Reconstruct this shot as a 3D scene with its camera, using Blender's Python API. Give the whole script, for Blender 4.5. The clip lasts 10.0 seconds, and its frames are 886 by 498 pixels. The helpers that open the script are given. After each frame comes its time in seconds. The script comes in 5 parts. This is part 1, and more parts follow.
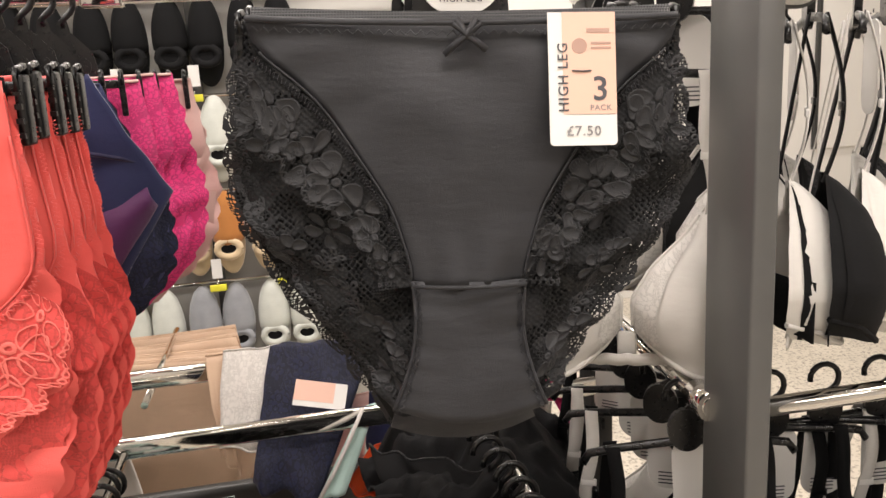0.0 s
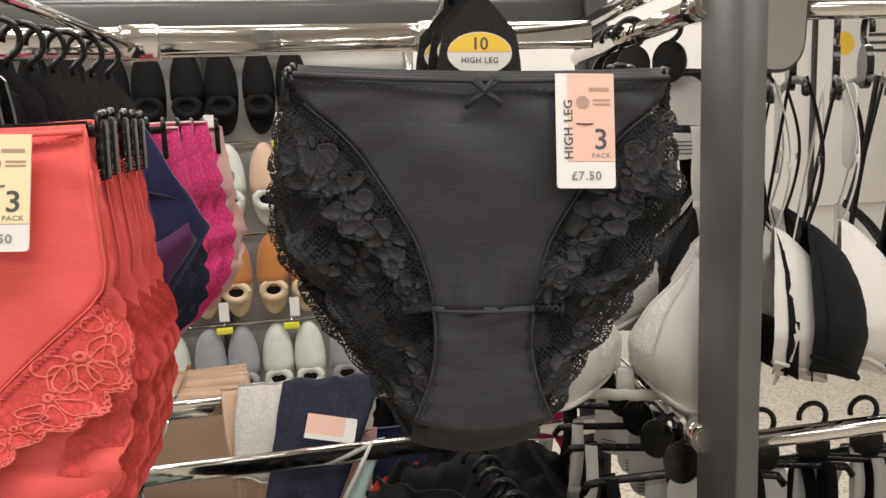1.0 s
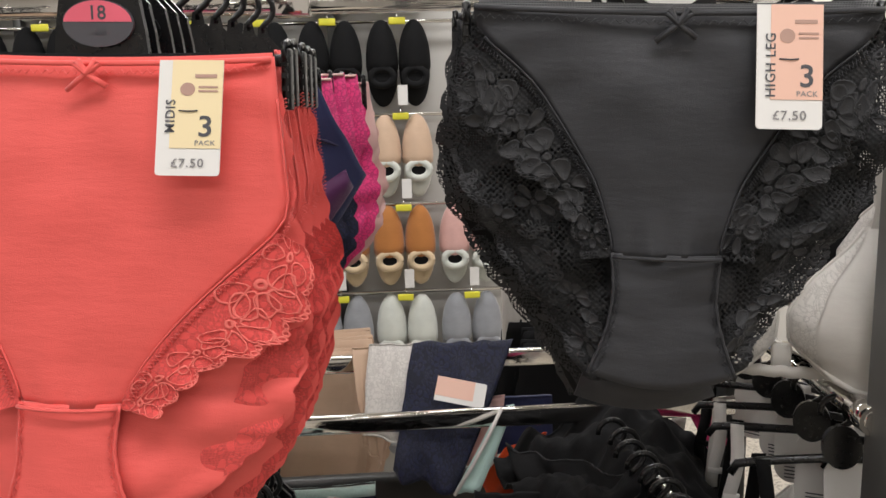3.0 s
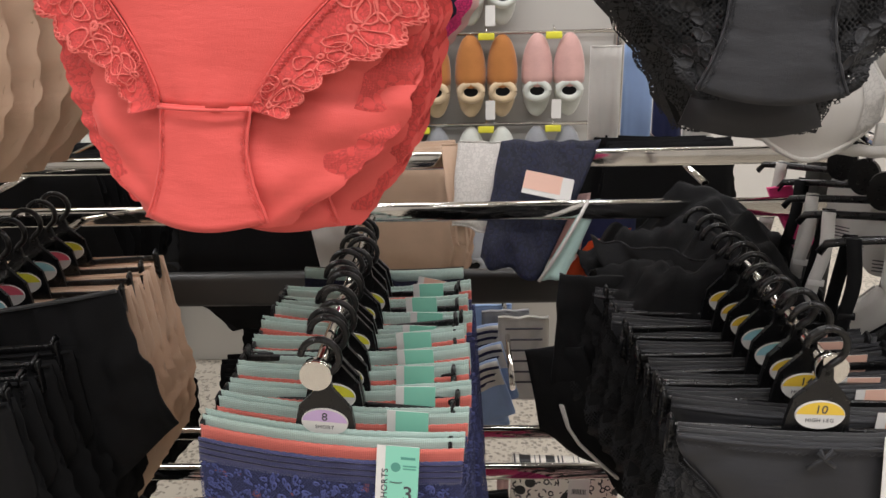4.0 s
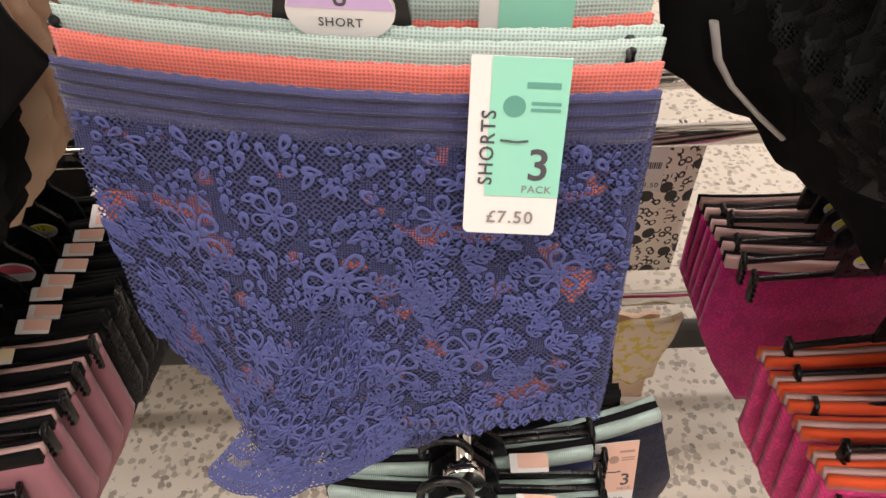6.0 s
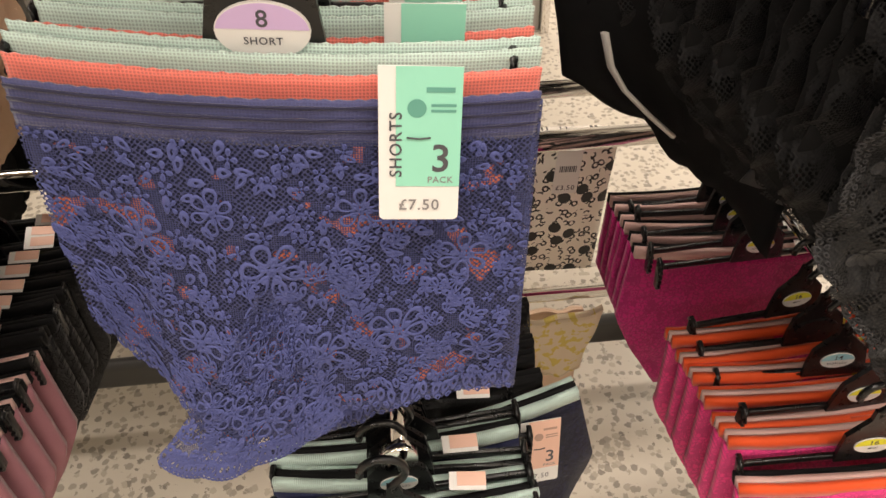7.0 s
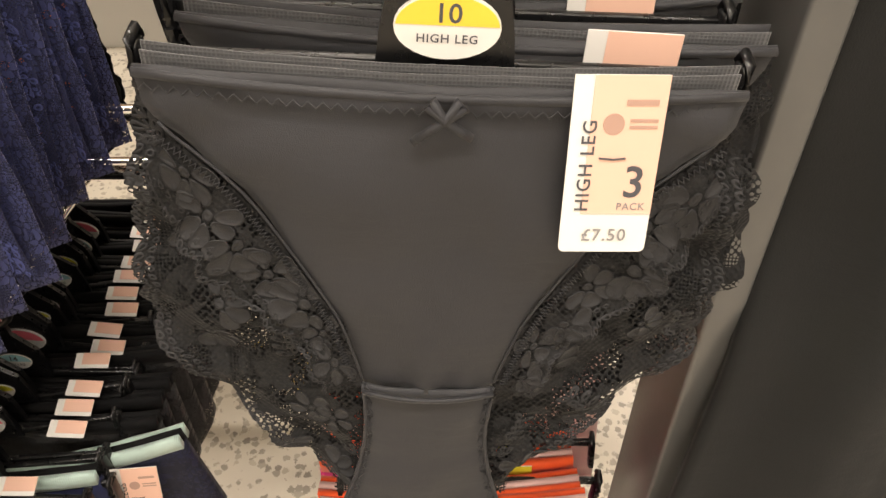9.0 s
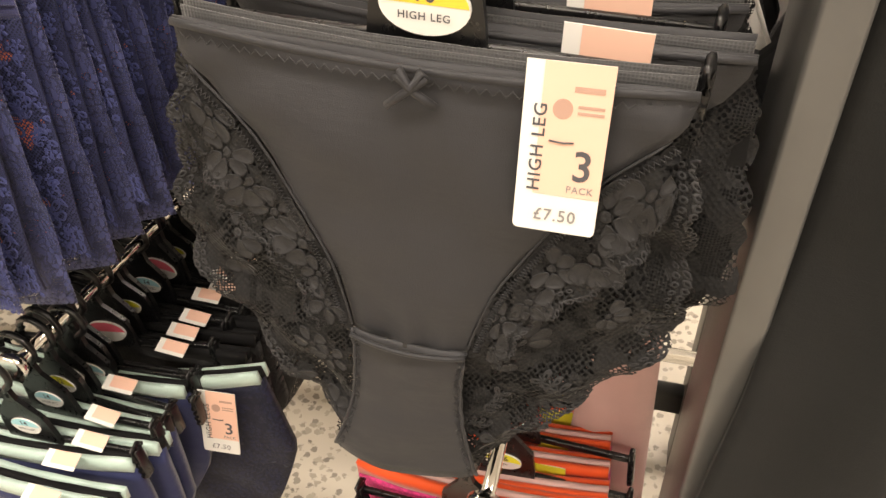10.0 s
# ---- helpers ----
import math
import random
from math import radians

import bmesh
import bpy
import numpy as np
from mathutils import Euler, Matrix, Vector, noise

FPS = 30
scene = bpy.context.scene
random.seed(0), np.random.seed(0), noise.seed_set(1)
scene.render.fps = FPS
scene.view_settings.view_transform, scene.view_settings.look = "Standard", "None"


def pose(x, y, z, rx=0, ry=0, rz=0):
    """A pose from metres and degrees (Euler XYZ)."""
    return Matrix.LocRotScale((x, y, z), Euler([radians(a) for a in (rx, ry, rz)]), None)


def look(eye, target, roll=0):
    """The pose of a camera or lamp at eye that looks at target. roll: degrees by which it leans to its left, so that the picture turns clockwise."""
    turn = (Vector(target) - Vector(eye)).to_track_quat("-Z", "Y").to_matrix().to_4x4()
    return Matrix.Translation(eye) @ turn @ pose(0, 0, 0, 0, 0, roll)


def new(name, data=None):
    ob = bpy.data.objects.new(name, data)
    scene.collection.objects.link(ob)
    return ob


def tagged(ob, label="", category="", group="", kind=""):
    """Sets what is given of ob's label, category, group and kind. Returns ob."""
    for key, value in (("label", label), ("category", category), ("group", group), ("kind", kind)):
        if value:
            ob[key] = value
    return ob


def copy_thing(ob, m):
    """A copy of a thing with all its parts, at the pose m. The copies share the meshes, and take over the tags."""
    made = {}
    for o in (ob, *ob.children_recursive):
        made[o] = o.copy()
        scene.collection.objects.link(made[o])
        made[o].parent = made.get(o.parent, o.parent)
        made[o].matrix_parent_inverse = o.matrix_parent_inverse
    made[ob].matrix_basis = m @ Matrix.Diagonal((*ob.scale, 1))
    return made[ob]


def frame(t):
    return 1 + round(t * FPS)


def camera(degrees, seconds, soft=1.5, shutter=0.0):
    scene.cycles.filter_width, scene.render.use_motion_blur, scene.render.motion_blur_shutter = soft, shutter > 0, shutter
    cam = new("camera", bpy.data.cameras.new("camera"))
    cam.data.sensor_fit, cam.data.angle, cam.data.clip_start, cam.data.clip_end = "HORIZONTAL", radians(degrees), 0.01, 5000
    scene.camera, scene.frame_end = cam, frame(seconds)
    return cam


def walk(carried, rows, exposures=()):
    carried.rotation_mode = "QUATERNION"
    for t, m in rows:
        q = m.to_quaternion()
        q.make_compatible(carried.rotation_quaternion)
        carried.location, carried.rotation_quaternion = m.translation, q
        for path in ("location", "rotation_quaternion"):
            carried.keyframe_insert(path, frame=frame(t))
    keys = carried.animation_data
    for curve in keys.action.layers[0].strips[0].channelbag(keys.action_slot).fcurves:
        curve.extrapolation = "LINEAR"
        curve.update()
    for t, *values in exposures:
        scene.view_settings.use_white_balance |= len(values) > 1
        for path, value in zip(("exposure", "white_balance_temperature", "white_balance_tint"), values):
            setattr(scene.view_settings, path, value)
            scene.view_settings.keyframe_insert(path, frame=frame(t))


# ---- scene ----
cam = camera(59.2, 10.0)
PATH = [
    (0, (-0.0749, -0.0327, 1.6863), (0.2865, 1.8852, 1.2493), -3.31),
    (0.5, (-0.1013, -0.0882, 1.6857), (0.2893, 1.8405, 1.3283), -3.00),
    (1, (-0.1010, -0.0945, 1.6846), (0.2726, 1.8463, 1.3783), -2.34),
    (1.5, (-0.1014, -0.0355, 1.6579), (0.2953, 1.9153, 1.4656), -1.55),
    (2, (-0.0963, -0.0096, 1.6470), (0.2777, 1.9440, 1.4382), -1.66),
    (2.2, (-0.1022, -0.0063, 1.6386), (0.2406, 1.9503, 1.4054), -1.79),
    (3.3, (-0.1643, -0.0965, 1.6574), (-0.1254, 1.8631, 1.2593), -1.99),
    (3.5, (-0.1686, -0.1036, 1.6512), (-0.1654, 1.8445, 1.1987), -2.51),
    (4, (-0.1813, -0.1192, 1.5614), (-0.2596, 1.7606, 0.8831), -1.58),
    (4.5, (-0.1949, -0.0547, 1.4582), (-0.2957, 1.6925, 0.4902), 0.69),
    (5, (-0.1951, 0.0939, 1.3463), (-0.3571, 1.6829, 0.1426), 0.79),
    (5.5, (-0.2344, 0.1983, 1.3089), (-0.4145, 1.6985, -0.0013), -2.17),
    (5.7, (-0.2590, 0.2321, 1.2871), (-0.3844, 1.7161, -0.0478), -2.80),
    (6.8, (-0.3182, 0.2386, 1.2847), (-0.1739, 1.6978, -0.0754), -1.01),
    (7, (-0.2798, 0.1834, 1.3096), (-0.1385, 1.6775, -0.0124), -1.21),
    (7.2, (-0.2098, 0.1280, 1.3312), (-0.0803, 1.6421, 0.0310), -1.61),
    (7.5, (-0.1164, 0.0634, 1.3431), (0.0160, 1.6116, 0.0839), -2.04),
    (8, (-0.0123, 0.0807, 1.3323), (0.1300, 1.6421, 0.0907), -1.72),
    (8.5, (0.0764, 0.1844, 1.3047), (0.2197, 1.7202, 0.0316), -0.28),
    (9, (0.1373, 0.2201, 1.2981), (0.1806, 1.7339, -0.0083), 0.89),
    (9.5, (0.2242, 0.1943, 1.2921), (-0.0444, 1.6957, -0.0016), -0.52),
    (10, (0.2589, 0.1875, 1.2978), (-0.1912, 1.6712, 0.0345), -1.80),
]
EXPOSURES = [(0, 0.42, 6600, 16), (1, 0.06, 6350, 13), (2.2, 0.00, 6300, 13), (3.5, -0.14, 6050, 13), (4.5, 0.28, 6150, 17), (5.6, 0.52, 6450, 22), (6.9, 0.50, 7100, 17), (7.5, 0.60, 7350, 17), (8.5, 0.82, 7050, 14), (10, 1.00, 7350, 15)]
walk(cam, [(t, look(eye, target, roll)) for t, eye, target, roll in PATH], EXPOSURES)

# ---- light ----
world = bpy.data.worlds.new("world")
scene.world = world
world.use_nodes = True
world.node_tree.nodes["Background"].inputs[0].default_value = (1.0, 0.97, 0.92, 1)
world.node_tree.nodes["Background"].inputs[1].default_value = 0.03
LAMP = 29.0


def shop_lamp(x, y, w, d, power):
    data = bpy.data.lights.new("ceiling_panel_light", "AREA")
    data.shape, data.size, data.size_y, data.energy = "RECTANGLE", w, d, power
    data.color = (1.0, 0.958, 0.893)
    ob = new("ceiling_panel_light", data)
    ob.location = (x, y, 3.28)
    return ob


for lx in (-2.4, 0.0, 2.4):
    for ly in (-2.4, -0.3, 1.9, 4.2):
        shop_lamp(lx, ly, 1.5, 0.30, LAMP)


# ---- materials ----
def material(name):
    m = bpy.data.materials.new(name)
    m.use_nodes = True
    nt = m.node_tree
    nt.nodes.clear()
    out = nt.nodes.new("ShaderNodeOutputMaterial")
    bsdf = nt.nodes.new("ShaderNodeBsdfPrincipled")
    nt.links.new(bsdf.outputs[0], out.inputs[0])
    return m, nt, bsdf, out


def node(nt, kind, **sets):
    n = nt.nodes.new(kind)
    for k, v in sets.items():
        if k == "op":
            n.operation = v
        elif k == "dims":
            n.voronoi_dimensions = v
        elif k == "feature":
            n.feature = v
        elif k == "blend":
            n.data_type, n.blend_type = "RGBA", v
        else:
            n.inputs[k.replace("_", " ").title() if k not in ("W",) else k].default_value = v
    return n


def mth(nt, op, a, b=None, c=None):
    n = nt.nodes.new("ShaderNodeMath")
    n.operation = op
    for i, v in enumerate((a, b, c)):
        if v is None:
            continue
        if isinstance(v, (int, float)):
            n.inputs[i].default_value = v
        else:
            nt.links.new(v, n.inputs[i])
    return n.outputs[0]


def mixc(nt, fac, a, b, blend="MIX"):
    n = nt.nodes.new("ShaderNodeMix")
    n.data_type, n.blend_type = "RGBA", blend
    for i, v in ((0, fac), (6, a), (7, b)):
        if isinstance(v, (int, float)):
            n.inputs[i].default_value = v
        elif isinstance(v, tuple):
            n.inputs[i].default_value = (*v, 1) if len(v) == 3 else v
        else:
            nt.links.new(v, n.inputs[i])
    return n.outputs[2]


def ramp(nt, fac, stops):
    n = nt.nodes.new("ShaderNodeValToRGB")
    el = n.color_ramp.elements
    while len(el) < len(stops):
        el.new(0.5)
    for e, (p, c) in zip(el, stops):
        e.position = p
        e.color = (*c, 1) if isinstance(c, tuple) else (c, c, c, 1)
    nt.links.new(fac, n.inputs[0])
    return n.outputs[0]


def bump(nt, bsdf, height, strength, distance):
    n = nt.nodes.new("ShaderNodeBump")
    n.inputs["Strength"].default_value = strength
    n.inputs["Distance"].default_value = distance
    nt.links.new(height, n.inputs["Height"])
    nt.links.new(n.outputs[0], bsdf.inputs["Normal"])


def coords(nt, flat=False):
    tc = nt.nodes.new("ShaderNodeTexCoord").outputs["Object"]
    if not flat:
        return tc
    s = nt.nodes.new("ShaderNodeSeparateXYZ")
    c = nt.nodes.new("ShaderNodeCombineXYZ")
    nt.links.new(tc, s.inputs[0])
    nt.links.new(s.outputs[0], c.inputs[0])
    nt.links.new(s.outputs[2], c.inputs[1])
    return c.outputs[0]


def noise_tex(nt, vec, scale, detail=3.0, rough=0.55):
    n = nt.nodes.new("ShaderNodeTexNoise")
    n.inputs["Scale"].default_value, n.inputs["Detail"].default_value, n.inputs["Roughness"].default_value = scale, detail, rough
    nt.links.new(vec, n.inputs["Vector"])
    return n.outputs["Fac"]


def cell(nt, vec, scale, rand=1.0, feature="F1"):
    n = nt.nodes.new("ShaderNodeTexVoronoi")
    n.voronoi_dimensions, n.feature = "2D", feature
    n.inputs["Scale"].default_value, n.inputs["Randomness"].default_value = scale, rand
    nt.links.new(vec, n.inputs["Vector"])
    return n


def cloth(name, colour, rough=0.75, sheen=0.3, weave=1500, vary=0.12, spec=0.3):
    """Fine knitted or woven cloth with soft uneven tone."""
    m, nt, b, _ = material(name)
    v = coords(nt)
    big, fine = noise_tex(nt, v, 14, 4), noise_tex(nt, v, weave, 1)
    dark = tuple(c * (1 - vary * 2) for c in colour)
    light = tuple(min(1, c * (1 + vary)) for c in colour)
    tone = mixc(nt, big, dark, light)
    nt.links.new(mixc(nt, mth(nt, "MULTIPLY", fine, 0.25), tone, tuple(c * 0.6 for c in colour)), b.inputs["Base Color"])
    b.inputs["Roughness"].default_value = rough
    b.inputs["Specular IOR Level"].default_value = spec
    b.inputs["Sheen Weight"].default_value = sheen
    b.inputs["Sheen Roughness"].default_value = 0.4
    st = nt.nodes.new("ShaderNodeMapping")
    st.inputs["Rotation"].default_value = (0, 0.6, 0.4)
    st.inputs["Scale"].default_value = (16, 16, 60)
    nt.links.new(v, st.inputs[0])
    pull = noise_tex(nt, st.outputs[0], 1.0, 3, 0.6)
    h = mth(nt, "ADD", mth(nt, "MULTIPLY_ADD", pull, 1.1, mth(nt, "MULTIPLY", noise_tex(nt, v, 45, 3), 0.4)), mth(nt, "MULTIPLY", fine, 0.25))
    bump(nt, b, h, 0.40, 0.0022)
    return m


def lace(name, colour, light=1.25, motif=38, mesh=430, holes=True, sheen=0.15, low=0.72):
    """Knitted lace: outlined flowers and leaves, patches of fine net between them, round eyelets along the petals."""
    m, nt, b, out = material(name)
    v = coords(nt, True)
    warp = nt.nodes.new("ShaderNodeTexNoise")
    warp.inputs["Scale"].default_value = 34
    nt.links.new(v, warp.inputs["Vector"])
    vm = nt.nodes.new("ShaderNodeVectorMath")
    vm.operation = "SCALE"
    vm.inputs["Scale"].default_value = 0.024
    nt.links.new(warp.outputs["Color"], vm.inputs[0])
    add = nt.nodes.new("ShaderNodeVectorMath")
    nt.links.new(v, add.inputs[0])
    nt.links.new(vm.outputs[0], add.inputs[1])
    v2 = add.outputs[0]

    def flower(scale, petals, r0, r1, rand, line):
        """Inside of the petals, and the cord along their edge and midribs."""
        c = cell(nt, v2, scale, rand)
        d = nt.nodes.new("ShaderNodeVectorMath")
        d.operation = "SUBTRACT"
        nt.links.new(v2, d.inputs[0])
        nt.links.new(c.outputs["Position"], d.inputs[1])
        s = nt.nodes.new("ShaderNodeSeparateXYZ")
        nt.links.new(d.outputs[0], s.inputs[0])
        col = nt.nodes.new("ShaderNodeSeparateColor")
        nt.links.new(c.outputs["Color"], col.inputs[0])
        ang = mth(nt, "MULTIPLY_ADD", col.outputs[0], 6.283, mth(nt, "ARCTAN2", s.outputs[1], s.outputs[0]))
        pet = mth(nt, "ABSOLUTE", mth(nt, "COSINE", mth(nt, "MULTIPLY", ang, petals / 2)))
        size = mth(nt, "MULTIPLY_ADD", col.outputs[1], 0.3, 0.8)
        rim = mth(nt, "MULTIPLY", mth(nt, "MULTIPLY_ADD", pet, r1, r0), size)
        gap = mth(nt, "SUBTRACT", rim, c.outputs["Distance"])
        inside = mth(nt, "GREATER_THAN", gap, 0.0)
        edge = mth(nt, "LESS_THAN", mth(nt, "ABSOLUTE", gap), line)
        rib = mth(nt, "MULTIPLY", inside, mth(nt, "LESS_THAN", pet, 0.22))
        heart = mth(nt, "LESS_THAN", mth(nt, "ABSOLUTE", mth(nt, "SUBTRACT", c.outputs["Distance"], 0.11)), line * 0.8)
        return inside, mth(nt, "MAXIMUM", edge, heart), rib

    no = lambda a: mth(nt, "SUBTRACT", 1.0, a)
    i1, e1, r1 = flower(motif, 6, 0.20, 0.26, 0.85, 0.042)
    i2, e2, r2 = flower(motif * 2.3, 5, 0.16, 0.26, 0.95, 0.07)
    st = nt.nodes.new("ShaderNodeMapping")
    st.inputs["Rotation"].default_value = (0, 0, 0.7)
    st.inputs["Scale"].default_value = (1.5, 0.75, 1)
    nt.links.new(v2, st.inputs[0])
    leaf = cell(nt, st.outputs[0], motif * 3.8, 1.0, "DISTANCE_TO_EDGE").outputs["Distance"]
    vein = cell(nt, st.outputs[0], motif * 3.8, 1.0).outputs["Distance"]
    gap3 = mth(nt, "LESS_THAN", leaf, 0.15)
    gap2 = mth(nt, "MAXIMUM", e2, mth(nt, "ADD", mth(nt, "MULTIPLY", i2, r2), mth(nt, "MULTIPLY", no(i2), gap3)))
    gap = mth(nt, "MINIMUM", 1.0, mth(nt, "MAXIMUM", e1, mth(nt, "ADD", mth(nt, "MULTIPLY", i1, r1), mth(nt, "MULTIPLY", no(i1), gap2))))
    net = cell(nt, v2, mesh, 0.2).outputs["Distance"]
    patch = mth(nt, "MULTIPLY", ramp(nt, noise_tex(nt, v, motif * 0.8, 2), [(0.53, 0.0), (0.56, 1.0)]), no(mth(nt, "MAXIMUM", i1, i2)))
    thread = mth(nt, "LESS_THAN", net, 0.35)
    open_ = mth(nt, "MULTIPLY", thread, mth(nt, "MAXIMUM", gap, patch))
    solid = mth(nt, "MULTIPLY", no(gap), no(patch))
    fine = noise_tex(nt, v, 1100, 1)
    tone = mixc(nt, solid, tuple(c * low for c in colour), tuple(min(1, c * light) for c in colour))
    tone = mixc(nt, mth(nt, "MULTIPLY", fine, 0.35), tone, tuple(c * 0.6 for c in colour))
    tone = mixc(nt, mth(nt, "MULTIPLY", noise_tex(nt, v, 18, 3), 0.25), tone, tuple(c * 0.65 for c in colour))
    if not holes:
        tone = mixc(nt, open_, tone, tuple(c * low * 0.8 for c in colour))
    nt.links.new(tone, b.inputs["Base Color"])
    b.inputs["Roughness"].default_value = 0.7
    b.inputs["Sheen Weight"].default_value = sheen
    b.inputs["Specular IOR Level"].default_value = 0.3
    hgt = mth(nt, "MULTIPLY_ADD", fine, 0.2, mth(nt, "MULTIPLY_ADD", vein, -0.3, solid))
    bump(nt, b, hgt, 0.7, 0.0013)
    if holes:
        tr = nt.nodes.new("ShaderNodeBsdfTransparent")
        mx = nt.nodes.new("ShaderNodeMixShader")
        nt.links.new(open_, mx.inputs[0])
        nt.links.new(b.outputs[0], mx.inputs[1])
        nt.links.new(tr.outputs[0], mx.inputs[2])
        nt.links.new(mx.outputs[0], out.inputs[0])
    return m


def net_lace(name, colour, pitch=0.0024, hole=0.36, solid=0.60, low=0.75, sheen=0.1):
    """Open lace ground: round eyelets, patches of a finer square net, and closed patches, with clear holes."""
    m, nt, b, out = material(name)
    v = coords(nt, True)
    mp = nt.nodes.new("ShaderNodeMapping")
    mp.inputs["Rotation"].default_value = (0, 0, 0.72)
    nt.links.new(v, mp.inputs[0])
    wv = mp.outputs[0]
    d1 = cell(nt, wv, 1.0 / pitch, 0.35).outputs["Distance"]
    d2 = cell(nt, v, 1.0 / (pitch * 0.62), 0.0).outputs["Distance"]
    fine = mth(nt, "GREATER_THAN", noise_tex(nt, v, 38, 1), 0.56)
    closed = mth(nt, "GREATER_THAN", noise_tex(nt, wv, 55, 2), solid)
    h1 = mth(nt, "LESS_THAN", d1, hole)
    h2 = mth(nt, "LESS_THAN", d2, 0.34)
    both = mth(nt, "ADD", mth(nt, "MULTIPLY", fine, h2), mth(nt, "MULTIPLY", mth(nt, "SUBTRACT", 1.0, fine), h1))
    open_ = mth(nt, "MULTIPLY", both, mth(nt, "SUBTRACT", 1.0, closed))
    thread = noise_tex(nt, v, 1300, 1)
    tone = mixc(nt, closed, tuple(c * low for c in colour), colour)
    tone = mixc(nt, mth(nt, "MULTIPLY", thread, 0.4), tone, tuple(c * 0.55 for c in colour))
    tone = mixc(nt, mth(nt, "MULTIPLY", noise_tex(nt, v, 20, 3), 0.3), tone, tuple(c * 0.6 for c in colour))
    nt.links.new(tone, b.inputs["Base Color"])
    b.inputs["Roughness"].default_value = 0.72
    b.inputs["Sheen Weight"].default_value = sheen
    b.inputs["Specular IOR Level"].default_value = 0.3
    bump(nt, b, mth(nt, "MULTIPLY_ADD", thread, 0.3, d1), 0.6, 0.0012)
    tr = nt.nodes.new("ShaderNodeBsdfTransparent")
    mx = nt.nodes.new("ShaderNodeMixShader")
    nt.links.new(open_, mx.inputs[0])
    nt.links.new(b.outputs[0], mx.inputs[1])
    nt.links.new(tr.outputs[0], mx.inputs[2])
    nt.links.new(mx.outputs[0], out.inputs[0])
    return m


def band_net(name, colour, low=0.80):
    """Elastic trim with a diamond net of small dark holes."""
    m, nt, b, _ = material(name)
    v = coords(nt, True)
    d = cell(nt, v, 520, 0.0).outputs["Distance"]
    hole = mth(nt, "LESS_THAN", d, 0.33)
    tone = mixc(nt, hole, colour, tuple(c * low for c in colour))
    nt.links.new(mixc(nt, mth(nt, "MULTIPLY", noise_tex(nt, v, 60), 0.35), tone, tuple(c * 0.6 for c in colour)), b.inputs["Base Color"])
    b.inputs["Roughness"].default_value = 0.65
    b.inputs["Sheen Weight"].default_value = 0.3
    bump(nt, b, d, 0.5, 0.001)
    return m


def hard(name, colour, rough=0.35, metal=0.0, grain=60, vary=0.15, bumpy=0.05, spec=0.5):
    m, nt, b, _ = material(name)
    v = coords(nt)
    n1, n2 = noise_tex(nt, v, grain, 4), noise_tex(nt, v, grain * 0.12, 3)
    tone = mixc(nt, n2, tuple(c * (1 - vary) for c in colour), tuple(min(1, c * (1 + vary * 0.5)) for c in colour))
    nt.links.new(tone, b.inputs["Base Color"])
    nt.links.new(mth(nt, "MULTIPLY_ADD", n1, 0.25 * rough, rough * 0.88), b.inputs["Roughness"])
    b.inputs["Metallic"].default_value = metal
    b.inputs["Specular IOR Level"].default_value = spec
    bump(nt, b, n1, bumpy, 0.001)
    return m


def fabric_spots(name, base, spot, scale, level, rough=0.75):
    m, nt, b, _ = material(name)
    v = coords(nt, True)
    d = noise_tex(nt, v, scale, 2, 0.5)
    mask = ramp(nt, d, [(level, 0.0), (min(0.99, level + 0.03), 1.0)])
    nt.links.new(mixc(nt, mask, base, spot), b.inputs["Base Color"])
    b.inputs["Roughness"].default_value = rough
    bump(nt, b, noise_tex(nt, v, 900, 1), 0.3, 0.001)
    return m


def leopard(name):
    m, nt, b, _ = material(name)
    v = coords(nt, True)
    d = cell(nt, v, 62, 0.8).outputs["Distance"]
    wob = noise_tex(nt, v, 90, 1)
    d = mth(nt, "MULTIPLY_ADD", wob, 0.22, mth(nt, "SUBTRACT", d, 0.11))
    ring = mth(nt, "MULTIPLY", mth(nt, "GREATER_THAN", d, 0.20), mth(nt, "LESS_THAN", d, 0.40))
    gap = mth(nt, "GREATER_THAN", noise_tex(nt, v, 70, 0), 0.46)
    spots = mth(nt, "LESS_THAN", cell(nt, v, 20, 0.9).outputs["Distance"], 0.22)
    mask = mth(nt, "MAXIMUM", mth(nt, "MULTIPLY", ring, gap), spots)
    nt.links.new(mixc(nt, mask, (0.88, 0.83, 0.74), (0.02, 0.02, 0.02)), b.inputs["Base Color"])
    b.inputs["Roughness"].default_value = 0.45
    bump(nt, b, noise_tex(nt, v, 40), 0.3, 0.002)
    return m


